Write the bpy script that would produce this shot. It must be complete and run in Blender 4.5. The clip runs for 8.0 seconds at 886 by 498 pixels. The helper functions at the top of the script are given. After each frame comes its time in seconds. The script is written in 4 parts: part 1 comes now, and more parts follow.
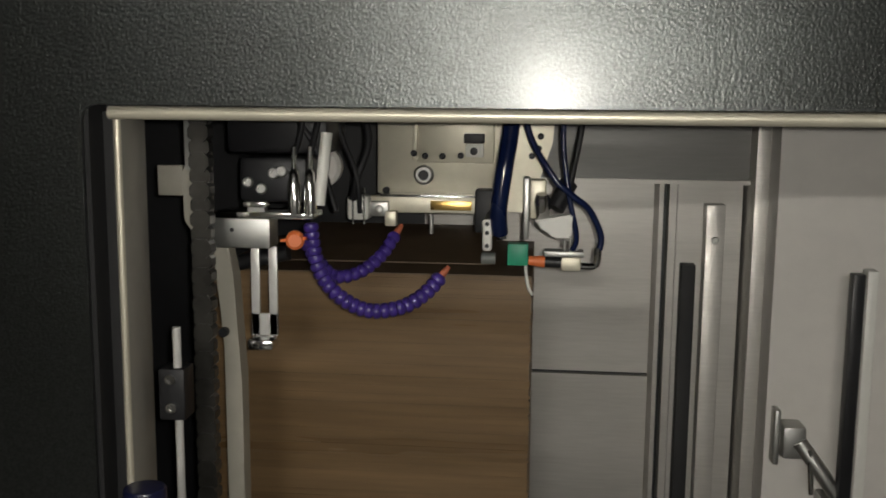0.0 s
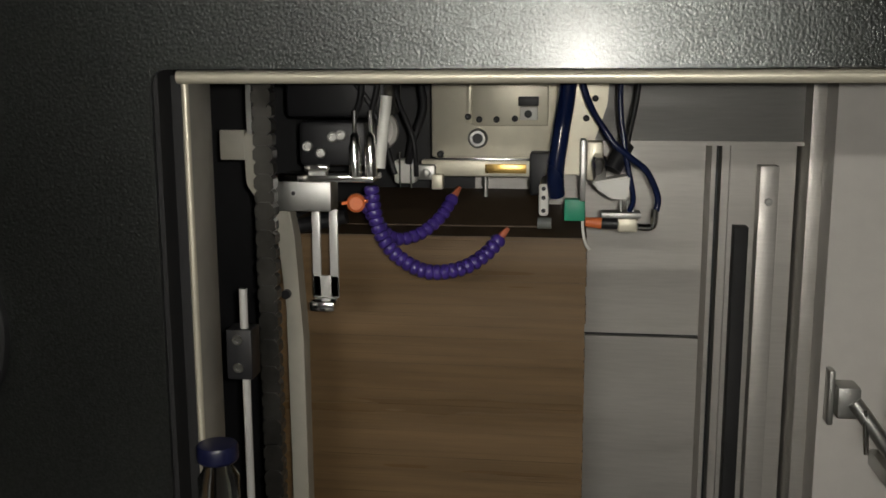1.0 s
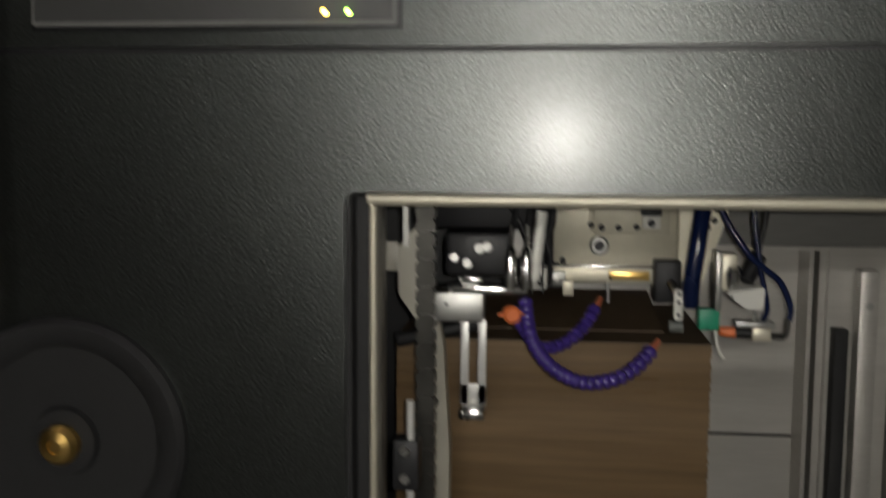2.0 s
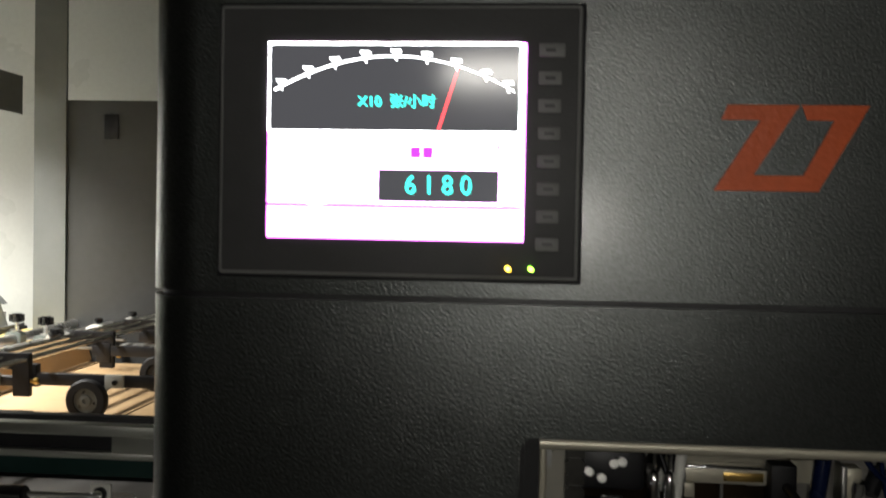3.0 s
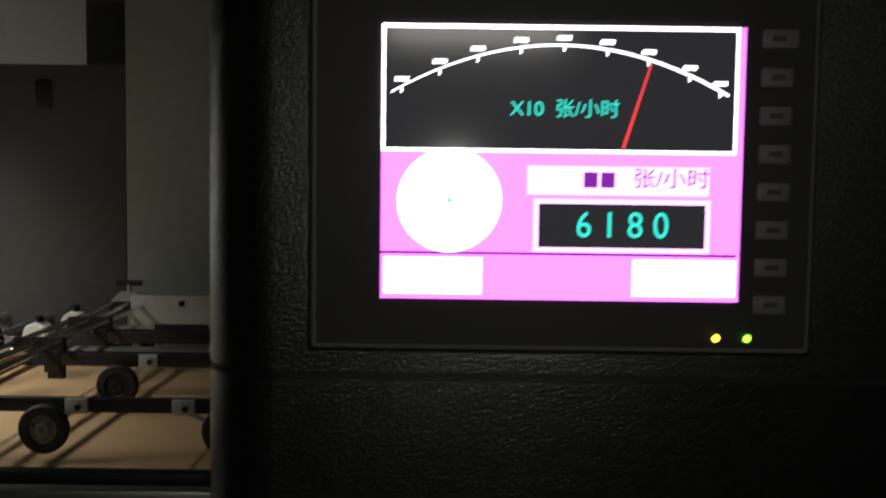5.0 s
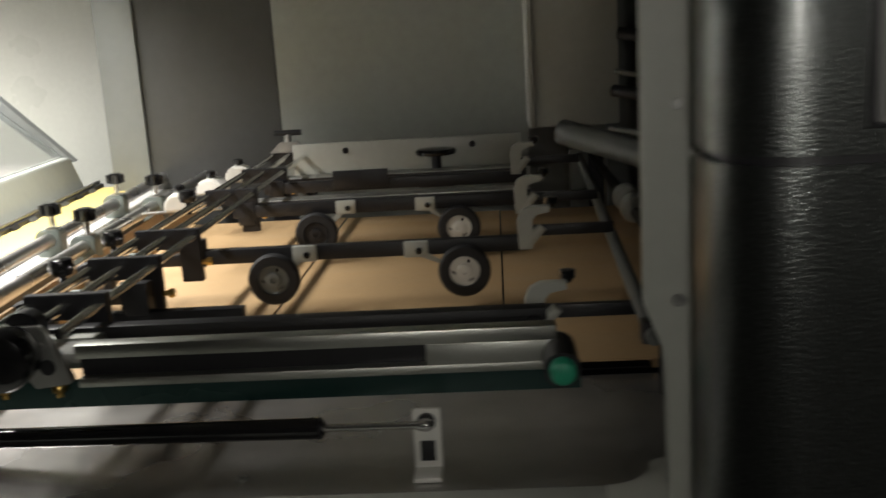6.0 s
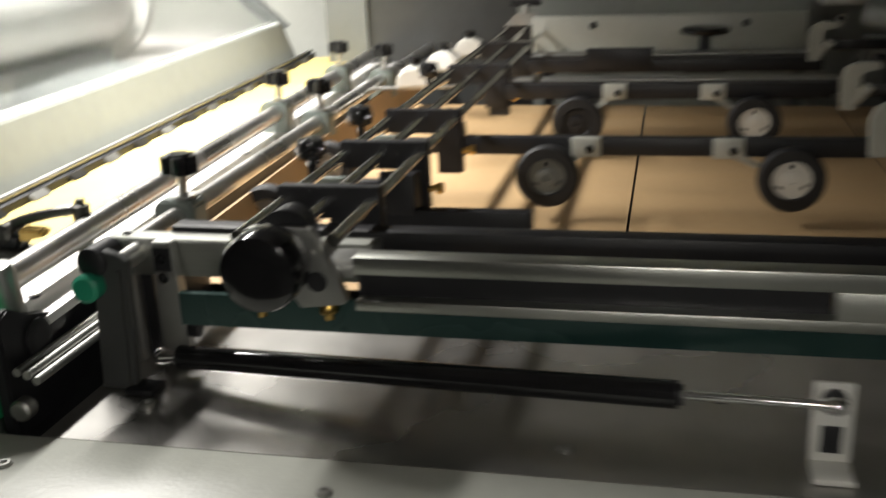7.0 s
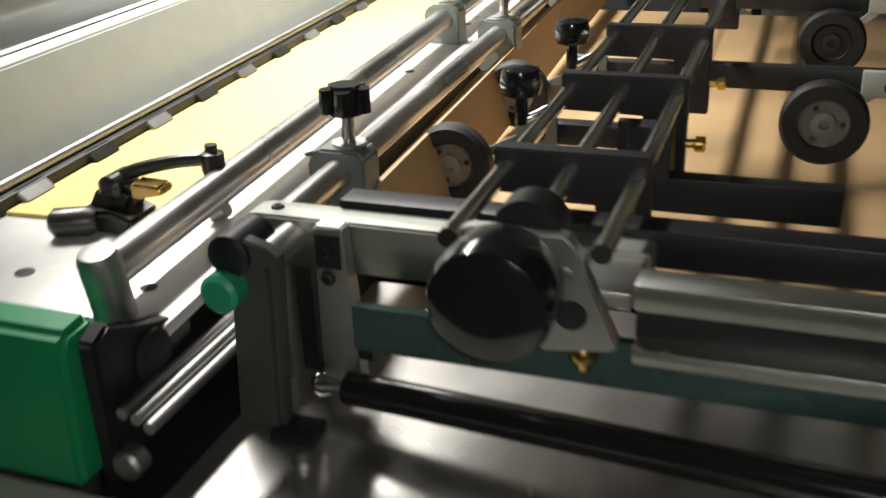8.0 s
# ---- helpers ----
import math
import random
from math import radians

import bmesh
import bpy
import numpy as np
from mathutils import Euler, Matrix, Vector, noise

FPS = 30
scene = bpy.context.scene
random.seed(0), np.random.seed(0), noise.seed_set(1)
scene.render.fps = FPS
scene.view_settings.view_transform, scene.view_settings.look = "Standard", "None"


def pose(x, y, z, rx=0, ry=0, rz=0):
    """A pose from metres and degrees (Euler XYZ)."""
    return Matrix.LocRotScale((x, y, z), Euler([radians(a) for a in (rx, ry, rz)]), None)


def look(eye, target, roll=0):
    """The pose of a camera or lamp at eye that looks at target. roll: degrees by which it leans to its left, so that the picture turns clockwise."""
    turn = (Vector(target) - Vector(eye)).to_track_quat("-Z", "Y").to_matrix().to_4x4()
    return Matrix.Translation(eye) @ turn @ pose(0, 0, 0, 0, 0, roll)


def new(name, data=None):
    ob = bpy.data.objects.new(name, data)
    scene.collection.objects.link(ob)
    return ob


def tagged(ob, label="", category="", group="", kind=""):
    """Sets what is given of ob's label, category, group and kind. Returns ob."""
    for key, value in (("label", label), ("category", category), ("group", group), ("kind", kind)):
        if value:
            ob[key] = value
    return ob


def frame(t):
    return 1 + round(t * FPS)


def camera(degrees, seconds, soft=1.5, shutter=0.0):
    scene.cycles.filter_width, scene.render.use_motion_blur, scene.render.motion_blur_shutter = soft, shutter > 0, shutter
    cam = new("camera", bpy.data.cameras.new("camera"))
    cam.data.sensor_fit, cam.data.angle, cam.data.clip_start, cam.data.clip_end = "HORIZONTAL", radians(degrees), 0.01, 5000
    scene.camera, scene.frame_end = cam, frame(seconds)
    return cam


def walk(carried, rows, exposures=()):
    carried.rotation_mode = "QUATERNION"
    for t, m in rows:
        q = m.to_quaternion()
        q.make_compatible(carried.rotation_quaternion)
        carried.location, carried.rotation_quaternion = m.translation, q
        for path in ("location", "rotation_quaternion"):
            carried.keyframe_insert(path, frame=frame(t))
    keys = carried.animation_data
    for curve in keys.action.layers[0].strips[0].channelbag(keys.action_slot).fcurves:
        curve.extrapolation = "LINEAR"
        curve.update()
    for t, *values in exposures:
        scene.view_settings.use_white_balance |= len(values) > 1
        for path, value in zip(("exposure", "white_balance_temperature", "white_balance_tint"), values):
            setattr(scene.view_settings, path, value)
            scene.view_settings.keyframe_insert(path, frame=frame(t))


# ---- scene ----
cam = camera(48.0, 8.0, soft=1.6, shutter=0.5)
PATH = [
    (0, (0.455, -0.728, 1.165), (0.259, 1.240, 0.868), 0.5),
    (0.5, (0.447, -0.734, 1.162), (0.204, 1.224, 0.832), 0.2),
    (1, (0.431, -0.741, 1.159), (0.173, 1.210, 0.802), -0.2),
    (1.5, (0.388, -0.751, 1.171), (0.154, 1.204, 0.821), 0.2),
    (2, (0.270, -0.780, 1.199), (0.056, 1.190, 0.986), 0.3),
    (2.2, (0.233, -0.784, 1.235), (0.031, 1.195, 1.046), 0.7),
    (3.3, (0.073, -0.82, 1.346), (-0.067, 1.176, 1.318), 1.1),
    (3.5, (0.050, -0.800, 1.348), (-0.018, 1.197, 1.295), 1.1),
    (3.8, (0.020, -0.757, 1.350), (-0.017, 1.242, 1.31), 0.8),
    (4, (-0.003, -0.71, 1.352), (-0.04, 1.289, 1.325), 0.3),
    (4.2, (-0.023, -0.645, 1.370), (-0.049, 1.354, 1.33), 0.5),
    (5.3, (-0.124, -0.579, 1.391), (-0.109, 1.405, 1.143), 0.4),
    (5.4, (-0.151, -0.568, 1.381), (-0.159, 1.410, 1.087), -0.5),
    (5.5, (-0.177, -0.555, 1.371), (-0.221, 1.417, 1.043), -0.9),
    (5.6, (-0.209, -0.543, 1.361), (-0.276, 1.423, 0.999), -1.6),
    (5.8, (-0.272, -0.519, 1.346), (-0.374, 1.438, 0.943), -2.6),
    (6, (-0.331, -0.501, 1.347), (-0.451, 1.448, 0.914), -3.5),
    (6.2, (-0.377, -0.495, 1.339), (-0.527, 1.449, 0.893), -3.1),
    (6.3, (-0.398, -0.492, 1.340), (-0.562, 1.445, 0.867), -3.0),
    (6.5, (-0.434, -0.457, 1.333), (-0.643, 1.462, 0.810), -3.0),
    (6.7, (-0.464, -0.407, 1.326), (-0.743, 1.493, 0.765), -3.2),
    (7, (-0.521, -0.269, 1.307), (-0.956, 1.577, 0.671), -2.5),
    (7.3, (-0.572, -0.169, 1.279), (-1.145, 1.600, 0.545), -2.0),
    (7.5, (-0.592, -0.132, 1.282), (-1.227, 1.601, 0.512), -2.3),
    (7.8, (-0.637, -0.072, 1.279), (-1.314, 1.627, 0.474), -2.5),
    (8, (-0.685, -0.025, 1.279), (-1.317, 1.684, 0.454), -2.3),
]
walk(cam, [(t, look(eye, target, roll)) for t, eye, target, roll in PATH],
     [(0, 1.7), (1.0, 1.65), (2.0, 1.45), (2.2, 1.4), (3.3, -0.4), (3.8, -0.75), (4.2, -1.0), (5.3, -1.9), (5.6, -1.3), (6.0, -0.25), (6.5, 0.12), (7.0, 0.05), (7.5, -0.3), (8, -0.35)])

# ---------- light ----------
world = bpy.data.worlds.new("hall_air")
scene.world = world
world.use_nodes = True
world.node_tree.nodes["Background"].inputs[0].default_value = (0.9, 0.95, 1.0, 1)
world.node_tree.nodes["Background"].inputs[1].default_value = 0.02


def area_lamp(name, eye, target, size, size_y, watts, colour):
    data = bpy.data.lights.new(name, "AREA")
    data.shape, data.size, data.size_y, data.energy, data.color = "RECTANGLE", size, size_y, watts, colour
    ob = new(name, data)
    ob.matrix_world = look(eye, target)
    return ob


# one work lamp over the left end of the delivery table and an added fill over the drum; the hall lamp glows on the wall
# facing the machine
area_lamp("work_light", (-1.31, 1.12, 1.66), (-1.05, 1.10, 0.97), 1.05, 0.05, 14.5, (1.0, 0.97, 0.92)).data.spread = radians(100)
# unseen lamp added to brighten the drum and what stands behind it
area_lamp("drum_fill", (-2.0, 1.4, 2.3), (-2.0, 1.95, 1.0), 0.6, 0.3, 26, (1.0, 0.97, 0.94)).data.spread = radians(70)

# ---------- materials ----------


def material(name, colour, rough=0.5, metal=0.0, grain=40.0, vary=0.12, bump=0.0, bump_scale=200.0, stain=3.0,
             stretch=(1, 1, 1), rough_vary=0.1, emit=None, strength=0.0, glass=0.0, coat=0.0, coat_rough=0.03):
    m = bpy.data.materials.new(name)
    m.use_nodes = True
    n, l = m.node_tree.nodes, m.node_tree.links
    b = n["Principled BSDF"]
    b.inputs["Metallic"].default_value = metal
    b.inputs["Coat Weight"].default_value = coat
    b.inputs["Coat Roughness"].default_value = coat_rough
    b.inputs["Transmission Weight"].default_value = glass
    tc, mp = n.new("ShaderNodeTexCoord"), n.new("ShaderNodeMapping")
    mp.inputs["Scale"].default_value = stretch
    l.new(tc.outputs["Object"], mp.inputs["Vector"])
    fine, broad = n.new("ShaderNodeTexNoise"), n.new("ShaderNodeTexNoise")
    fine.inputs["Scale"].default_value, broad.inputs["Scale"].default_value = grain, stain
    fine.inputs["Detail"].default_value, broad.inputs["Detail"].default_value = 5, 4
    for tex in (fine, broad):
        l.new(mp.outputs["Vector"], tex.inputs["Vector"])
    both = n.new("ShaderNodeMath")
    both.operation = "ADD"
    l.new(fine.outputs["Fac"], both.inputs[0])
    l.new(broad.outputs["Fac"], both.inputs[1])
    ramp = n.new("ShaderNodeMapRange")
    ramp.inputs["From Min"].default_value, ramp.inputs["From Max"].default_value = 0.6, 1.4
    ramp.inputs["To Min"].default_value, ramp.inputs["To Max"].default_value = 1 - vary, 1 + vary
    l.new(both.outputs[0], ramp.inputs["Value"])
    mul = n.new("ShaderNodeVectorMath")
    mul.operation = "SCALE"
    mul.inputs[0].default_value = colour
    l.new(ramp.outputs[0], mul.inputs["Scale"])
    l.new(mul.outputs[0], b.inputs["Base Color"])
    rr = n.new("ShaderNodeMapRange")
    rr.inputs["From Min"].default_value, rr.inputs["From Max"].default_value = 0.3, 0.7
    rr.inputs["To Min"].default_value = max(0.02, rough - rough_vary)
    rr.inputs["To Max"].default_value = min(1.0, rough + rough_vary)
    l.new(broad.outputs["Fac"], rr.inputs["Value"])
    l.new(rr.outputs[0], b.inputs["Roughness"])
    if bump:
        bt, bn = n.new("ShaderNodeTexNoise"), n.new("ShaderNodeBump")
        bt.inputs["Scale"].default_value, bt.inputs["Detail"].default_value = bump_scale, 3
        l.new(mp.outputs["Vector"], bt.inputs["Vector"])
        l.new(bt.outputs["Fac"], bn.inputs["Height"])
        bn.inputs["Strength"].default_value, bn.inputs["Distance"].default_value = bump, 0.002
        l.new(bn.outputs["Normal"], b.inputs["Normal"])
    if emit:
        b.inputs["Emission Color"].default_value = (*emit, 1)
        b.inputs["Emission Strength"].default_value = strength
    return m


DARK = material("dark_hammered_paint", (0.075, 0.081, 0.078), 0.28, 0.92, 420, 0.35, 0.3, 460, 1.5, rough_vary=0.015, coat=0.5, coat_rough=0.24)
GREY = material("light_grey_enamel", (0.5, 0.51, 0.46), 0.35, 0, 60, 0.06, 0.1, 300, 3)
GREYD = material("grey_cover_paint", (0.17, 0.18, 0.17), 0.45, 0, 40, 0.08, 0.1, 250, 2)
STEEL = material("brushed_steel_sheet", (0.52, 0.5, 0.465), 0.42, 0.45, 30, 0.1, 0.06, 60, 3, stretch=(1, 1, 14), rough_vary=0.1)
PLATE = material("polished_steel_plate", (0.44, 0.43, 0.41), 0.3, 0.85, 20, 0.14, 0.04, 30, 5, rough_vary=0.1)
ZINC = material("bare_machined_steel", (0.45, 0.45, 0.43), 0.43, 1.0, 60, 0.1, 0.05, 200, 8)
CREAM = material("nickel_plated_block", (0.66, 0.62, 0.5), 0.42, 0.45, 60, 0.08, 0.06, 200, 6)
CHROME = material("chrome", (0.8, 0.8, 0.79), 0.12, 1.0, 30, 0.05, 0, 100, 6, rough_vary=0.05)
ALU = material("aluminium_profile", (0.5, 0.51, 0.47), 0.4, 1.0, 40, 0.08, 0.06, 120, 4, stretch=(1, 8, 8))
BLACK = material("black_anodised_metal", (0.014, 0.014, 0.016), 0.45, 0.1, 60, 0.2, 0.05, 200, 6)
RUBBER = material("black_rubber", (0.013, 0.013, 0.014), 0.65, 0, 60, 0.2, 0.15, 150, 6)
KNOBM = material("glossy_black_knob", (0.012, 0.012, 0.013), 0.16, 0, 40, 0.2, 0, 100, 6, rough_vary=0.05, coat=0.4)
SHEET = material("brown_board_sheet", (0.44, 0.295, 0.15), 0.55, 0, 70, 0.1, 0.08, 90, 2.5, stretch=(1, 5, 1))
PILE = material("brown_board_edges", (0.19, 0.12, 0.058), 0.36, 0, 14, 0.3, 0.1, 40, 3, stretch=(0.5, 1, 9), rough_vary=0.12)
# top sheets of the stack, a darker brown than the board edges
PILETOP = material("darker_brown_board_top", (0.12, 0.08, 0.045), 0.6, 0, 40, 0.15, 0.1, 60, 3)
YELLOW = material("pale_yellow_board", (0.64, 0.5, 0.17), 0.6, 0, 50, 0.08, 0.1, 90, 3)
PURPLE = material("violet_hose_plastic", (0.055, 0.03, 0.22), 0.3, 0, 60, 0.1, 0, 100, 8)
ORANGE = material("orange_plastic", (0.8, 0.2, 0.06), 0.4, 0, 60, 0.08, 0, 100, 8)
GREEN = material("green_plastic", (0.02, 0.3, 0.17), 0.45, 0, 60, 0.08, 0.05, 200, 8)
GREENBOX = material("green_enamel", (0.015, 0.26, 0.10), 0.38, 0, 40, 0.12, 0.08, 150, 5)
WHITE = material("white_plastic", (0.78, 0.77, 0.72), 0.4, 0, 60, 0.05, 0, 100, 8)
WHITEWALL = material("white_painted_sheet", (0.7, 0.67, 0.63), 0.5, 0, 40, 0.06, 0.08, 120, 2)
BRASS = material("brass", (0.75, 0.5, 0.16), 0.25, 1.0, 60, 0.1, 0, 100, 8)
BLUE = material("blue_air_hose", (0.006, 0.013, 0.055), 0.3, 0, 60, 0.1, 0, 100, 8)
TIPM = material("dull_orange_plastic", (0.42, 0.12, 0.06), 0.5, 0, 60, 0.1, 0, 100, 8)
# hood front steel, its shade put into the darker colour
HOODM = material("shaded_hood_steel", (0.2, 0.195, 0.185), 0.5, 0.3, 30, 0.12, 0.06, 60, 3, stretch=(1, 1, 10))
NAVY = material("navy_cap_plastic", (0.008, 0.01, 0.04), 0.35, 0, 60, 0.1, 0, 100, 8)
CREAMP = material("cream_post_paint", (0.4, 0.38, 0.32), 0.45, 0, 50, 0.1, 0.1, 150, 4)
GREYK = material("dark_grey_cover_paint", (0.055, 0.057, 0.055), 0.5, 0, 40, 0.1, 0.1, 250, 2)
CLAMPM = material("grey_green_casting", (0.16, 0.185, 0.17), 0.45, 0, 60, 0.1, 0.15, 200, 8)
CHAINM = material("oily_chain_steel", (0.07, 0.068, 0.062), 0.35, 0.8, 80, 0.3, 0.1, 200, 9)
LIPM = material("bare_lip_steel", (0.3, 0.285, 0.25), 0.4, 0.3, 50, 0.12, 0.1, 150, 4)
RODM = material("polished_rod_steel", (0.62, 0.61, 0.59), 0.3, 1.0, 40, 0.06, 0.02, 150, 5)
WALLG = material("mid_grey_cover_paint", (0.32, 0.335, 0.3), 0.45, 0, 40, 0.08, 0.1, 250, 2)
PALE = material("pale_ground_steel", (0.66, 0.65, 0.63), 0.33, 0.25, 60, 0.1, 0.06, 120, 5)
BOTTLE = material("smoky_clear_plastic", (0.5, 0.53, 0.55), 0.08, 0, 30, 0.05, 0, 100, 5, glass=1.0)
CLEAR = material("clear_plastic", (0.9, 0.92, 0.92), 0.06, 0, 30, 0.03, 0, 100, 3, glass=1.0, rough_vary=0.03)
TEAL = material("teal_painted_strip", (0.022, 0.055, 0.05), 0.25, 0.3, 40, 0.1, 0, 100, 4)
LOGO = material("orange_logo_film", (0.75, 0.13, 0.03), 0.45, 0, 60, 0.1, 0.3, 170, 6)
BEZEL = material("charcoal_bezel", (0.06, 0.06, 0.06), 0.5, 0, 60, 0.1, 0.1, 300, 6)
BEZELEDGE = material("grey_bezel_edge", (0.19, 0.19, 0.185), 0.5, 0, 60, 0.1, 0.1, 300, 6)
FLOORM = material("hall_floor", (0.22, 0.22, 0.2), 0.5, 0, 4, 0.2, 0.1, 30, 0.7)
WALLM = material("hall_wall", (0.5, 0.49, 0.46), 0.8, 0, 6, 0.1, 0.1, 30, 0.5)


def glow(name, colour, strength):
    return material(name, (0.02, 0.02, 0.02), 0.1, rough_vary=0.01, emit=colour, strength=strength)


LILAC = glow("lilac_screen", (0.95, 0.2, 1.0), 7.0)
LILACHI = glow("pale_lilac_screen", (0.9, 0.45, 1.0), 8.0)
SCRWHITE = glow("white_screen", (0.95, 0.97, 1.0), 13.0)
SCRBLACK = glow("black_screen", (0.05, 0.05, 0.055), 1.6)
SCRCYAN = glow("cyan_screen", (0.03, 0.75, 0.62), 5.0)
SCRRED = glow("red_screen", (1.0, 0.05, 0.06), 4.5)
SCRVIOLET = glow("violet_screen", (0.5, 0.05, 0.85), 1.6)
LEDY = glow("amber_led", (1.0, 0.65, 0.05), 14)
LEDG = glow("green_led", (0.35, 1.0, 0.05), 12)
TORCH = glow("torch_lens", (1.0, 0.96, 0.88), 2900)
TUBEM = glow("lit_lamp_diffuser", (1.0, 0.96, 0.88), 42)

# ---------- mesh helpers ----------
ORG = {}


def add_box(bm, x0, x1, y0, y1, z0, z1, bev=0.0):
    made = bmesh.ops.create_cube(bm, size=1.0)["verts"]
    for v in made:
        v.co = Vector((x0 + (v.co.x + 0.5) * (x1 - x0), y0 + (v.co.y + 0.5) * (y1 - y0), z0 + (v.co.z + 0.5) * (z1 - z0)))
    if bev:
        edges = list({e for v in made for e in v.link_edges})
        bmesh.ops.bevel(bm, geom=edges, offset=bev, segments=2, affect="EDGES", profile=0.5)
    return bm


def box(x0, x1, y0, y1, z0, z1, bev=0.0):
    return add_box(bmesh.new(), x0, x1, y0, y1, z0, z1, bev)


def add_rod(bm, a, b, r, r2=None, n=20):
    a, b = Vector(a), Vector(b)
    made = bmesh.ops.create_cone(bm, cap_ends=True, segments=n, radius1=r, radius2=r if r2 is None else r2, depth=(b - a).length)
    m = Matrix.Translation((a + b) / 2) @ (b - a).to_track_quat("Z", "Y").to_matrix().to_4x4()
    bmesh.ops.transform(bm, matrix=m, verts=made["verts"])
    return bm


def rod(a, b, r, r2=None, n=20):
    return add_rod(bmesh.new(), a, b, r, r2, n)


def add_ring(bm, centre, axis, profile, n=28):
    """A body of revolution: profile rows are (radius, distance along the axis)."""
    q = Vector(axis).to_track_quat("Z", "Y").to_matrix()
    rows = []
    for r, h in profile:
        rows.append([bm.verts.new(Vector(centre) + q @ Vector((r * math.cos(k * math.tau / n), r * math.sin(k * math.tau / n), h)))
                     for k in range(n)])
    for lo, hi in zip(rows, rows[1:]):
        for k in range(n):
            bm.faces.new((lo[k], lo[(k + 1) % n], hi[(k + 1) % n], hi[k]))
    bm.faces.new(rows[0][::-1])
    bm.faces.new(rows[-1])
    return bm


def ring(centre, axis, profile, n=28):
    return add_ring(bmesh.new(), centre, axis, profile, n)


def smooth_line(points, steps=8):
    pts = [Vector(p) for p in points]
    out = []
    for k in range(len(pts) - 1):
        p0, p1, p2, p3 = pts[max(k - 1, 0)], pts[k], pts[k + 1], pts[min(k + 2, len(pts) - 1)]
        for s in range(steps):
            t = s / steps
            out.append(0.5 * ((2 * p1) + (p2 - p0) * t + (2 * p0 - 5 * p1 + 4 * p2 - p3) * t * t + (3 * p1 - p0 - 3 * p2 + p3) * t ** 3))
    return out + [pts[-1]]


def tube(points, r, n=12, steps=8):
    bm = bmesh.new()
    line = smooth_line(points, steps)
    rows = []
    for k, p in enumerate(line):
        d = (line[min(k + 1, len(line) - 1)] - line[max(k - 1, 0)]).normalized()
        side = d.cross(Vector((0.12, 1, 0.07))).normalized()
        up = side.cross(d)
        rows.append([bm.verts.new(p + r * (math.cos(a * math.tau / n) * side + math.sin(a * math.tau / n) * up)) for a in range(n)])
    for lo, hi in zip(rows, rows[1:]):
        for k in range(n):
            bm.faces.new((lo[k], lo[(k + 1) % n], hi[(k + 1) % n], hi[k]))
    bm.faces.new(rows[0][::-1])
    bm.faces.new(rows[-1])
    return bm


def add_prism(bm, outline, axis, a, b):
    """outline: corners across the axis (x: y,z; y: x,z; z: x,y), carried from a to b."""
    def at(p, h):
        return {"x": (h, p[0], p[1]), "y": (p[0], h, p[1]), "z": (p[0], p[1], h)}[axis]
    lo, hi = ([bm.verts.new(at(p, h)) for p in outline] for h in (a, b))
    bm.faces.new(lo)
    bm.faces.new(hi[::-1])
    for k in range(len(lo)):
        bm.faces.new((lo[k], hi[k], hi[(k + 1) % len(lo)], lo[(k + 1) % len(lo)]))
    return bm


def prism(outline, axis, a, b, bev=0.0):
    bm = add_prism(bmesh.new(), outline, axis, a, b)
    if bev:
        bmesh.ops.bevel(bm, geom=bm.edges[:], offset=bev, segments=2, affect="EDGES")
    return bm


def mesh_of(name, bm, mat, origin):
    bmesh.ops.recalc_face_normals(bm, faces=bm.faces[:])
    bmesh.ops.translate(bm, vec=-Vector(origin), verts=bm.verts[:])
    me = bpy.data.meshes.new(name)
    bm.to_mesh(me)
    bm.free()
    me.materials.append(mat)
    me.shade_smooth()
    me.set_sharp_from_angle(angle=radians(35))
    return me


def part(name, bm, mat, parent, label=""):
    ob = new(name, mesh_of(name, bm, mat, ORG[parent.name]))
    ob.parent = parent
    ORG[ob.name] = ORG[parent.name]
    return tagged(ob, label)


def thing(name, origin, label, category, group="", kind=""):
    ob = new(name)
    ob.empty_display_size = 0.05
    ob.location = origin
    ORG[ob.name] = Vector(origin)
    return tagged(ob, label, category, group, kind)


def single(name, bm, mat, label, category="", group="", kind="", origin=(0, 0, 0)):
    ob = new(name, mesh_of(name, bm, mat, origin))
    ob.location = origin
    ORG[ob.name] = Vector(origin)
    return tagged(ob, label, category, group, kind)


def swing(ob, turn=3.5, pivot=(-1.04, 0.4, 0)):
    """Turns a finished thing about an upright line: the far side of the table stands a little askew."""
    ob.matrix_world = Matrix.Translation(pivot) @ pose(0, 0, 0, 0, 0, turn) @ Matrix.Translation(-Vector(pivot)) @ Matrix.Translation(ORG[ob.name])
    return ob


def screw(name, parent, at, axis, r, mat=None):
    """A socket screw head: a domed rim round a sunk hexagon."""
    return part(name, ring(at, axis, [(r * 0.9, -0.001), (r, 0.0), (r, r * 0.35), (r * 0.8, r * 0.55), (r * 0.5, r * 0.55), (r * 0.45, r * 0.2)], 14),
                mat or ZINC, parent)

# ---------- hall ----------
single("floor", box(-6, 6, -5, 6, -0.1, 0), FLOORM, "worn grey concrete hall floor", "floor", kind="structure")
single("wall_north", box(-6, 6, 6, 6.2, 0, 5), WALLM, "plain pale hall wall behind the machine", "wall", kind="structure")
single("wall_south", box(-6, 6, -5.2, -5, 0, 5), WALLM, "plain pale hall wall facing the machine", "wall", kind="structure")
single("wall_west", box(-6.2, -6, -5.2, 6.2, 0, 5), WALLM, "plain pale hall wall at the delivery end", "wall", kind="structure")
single("wall_east", box(6, 6.2, -5.2, 6.2, 0, 5), WALLM, "plain pale hall wall at the feeder end", "wall", kind="structure")
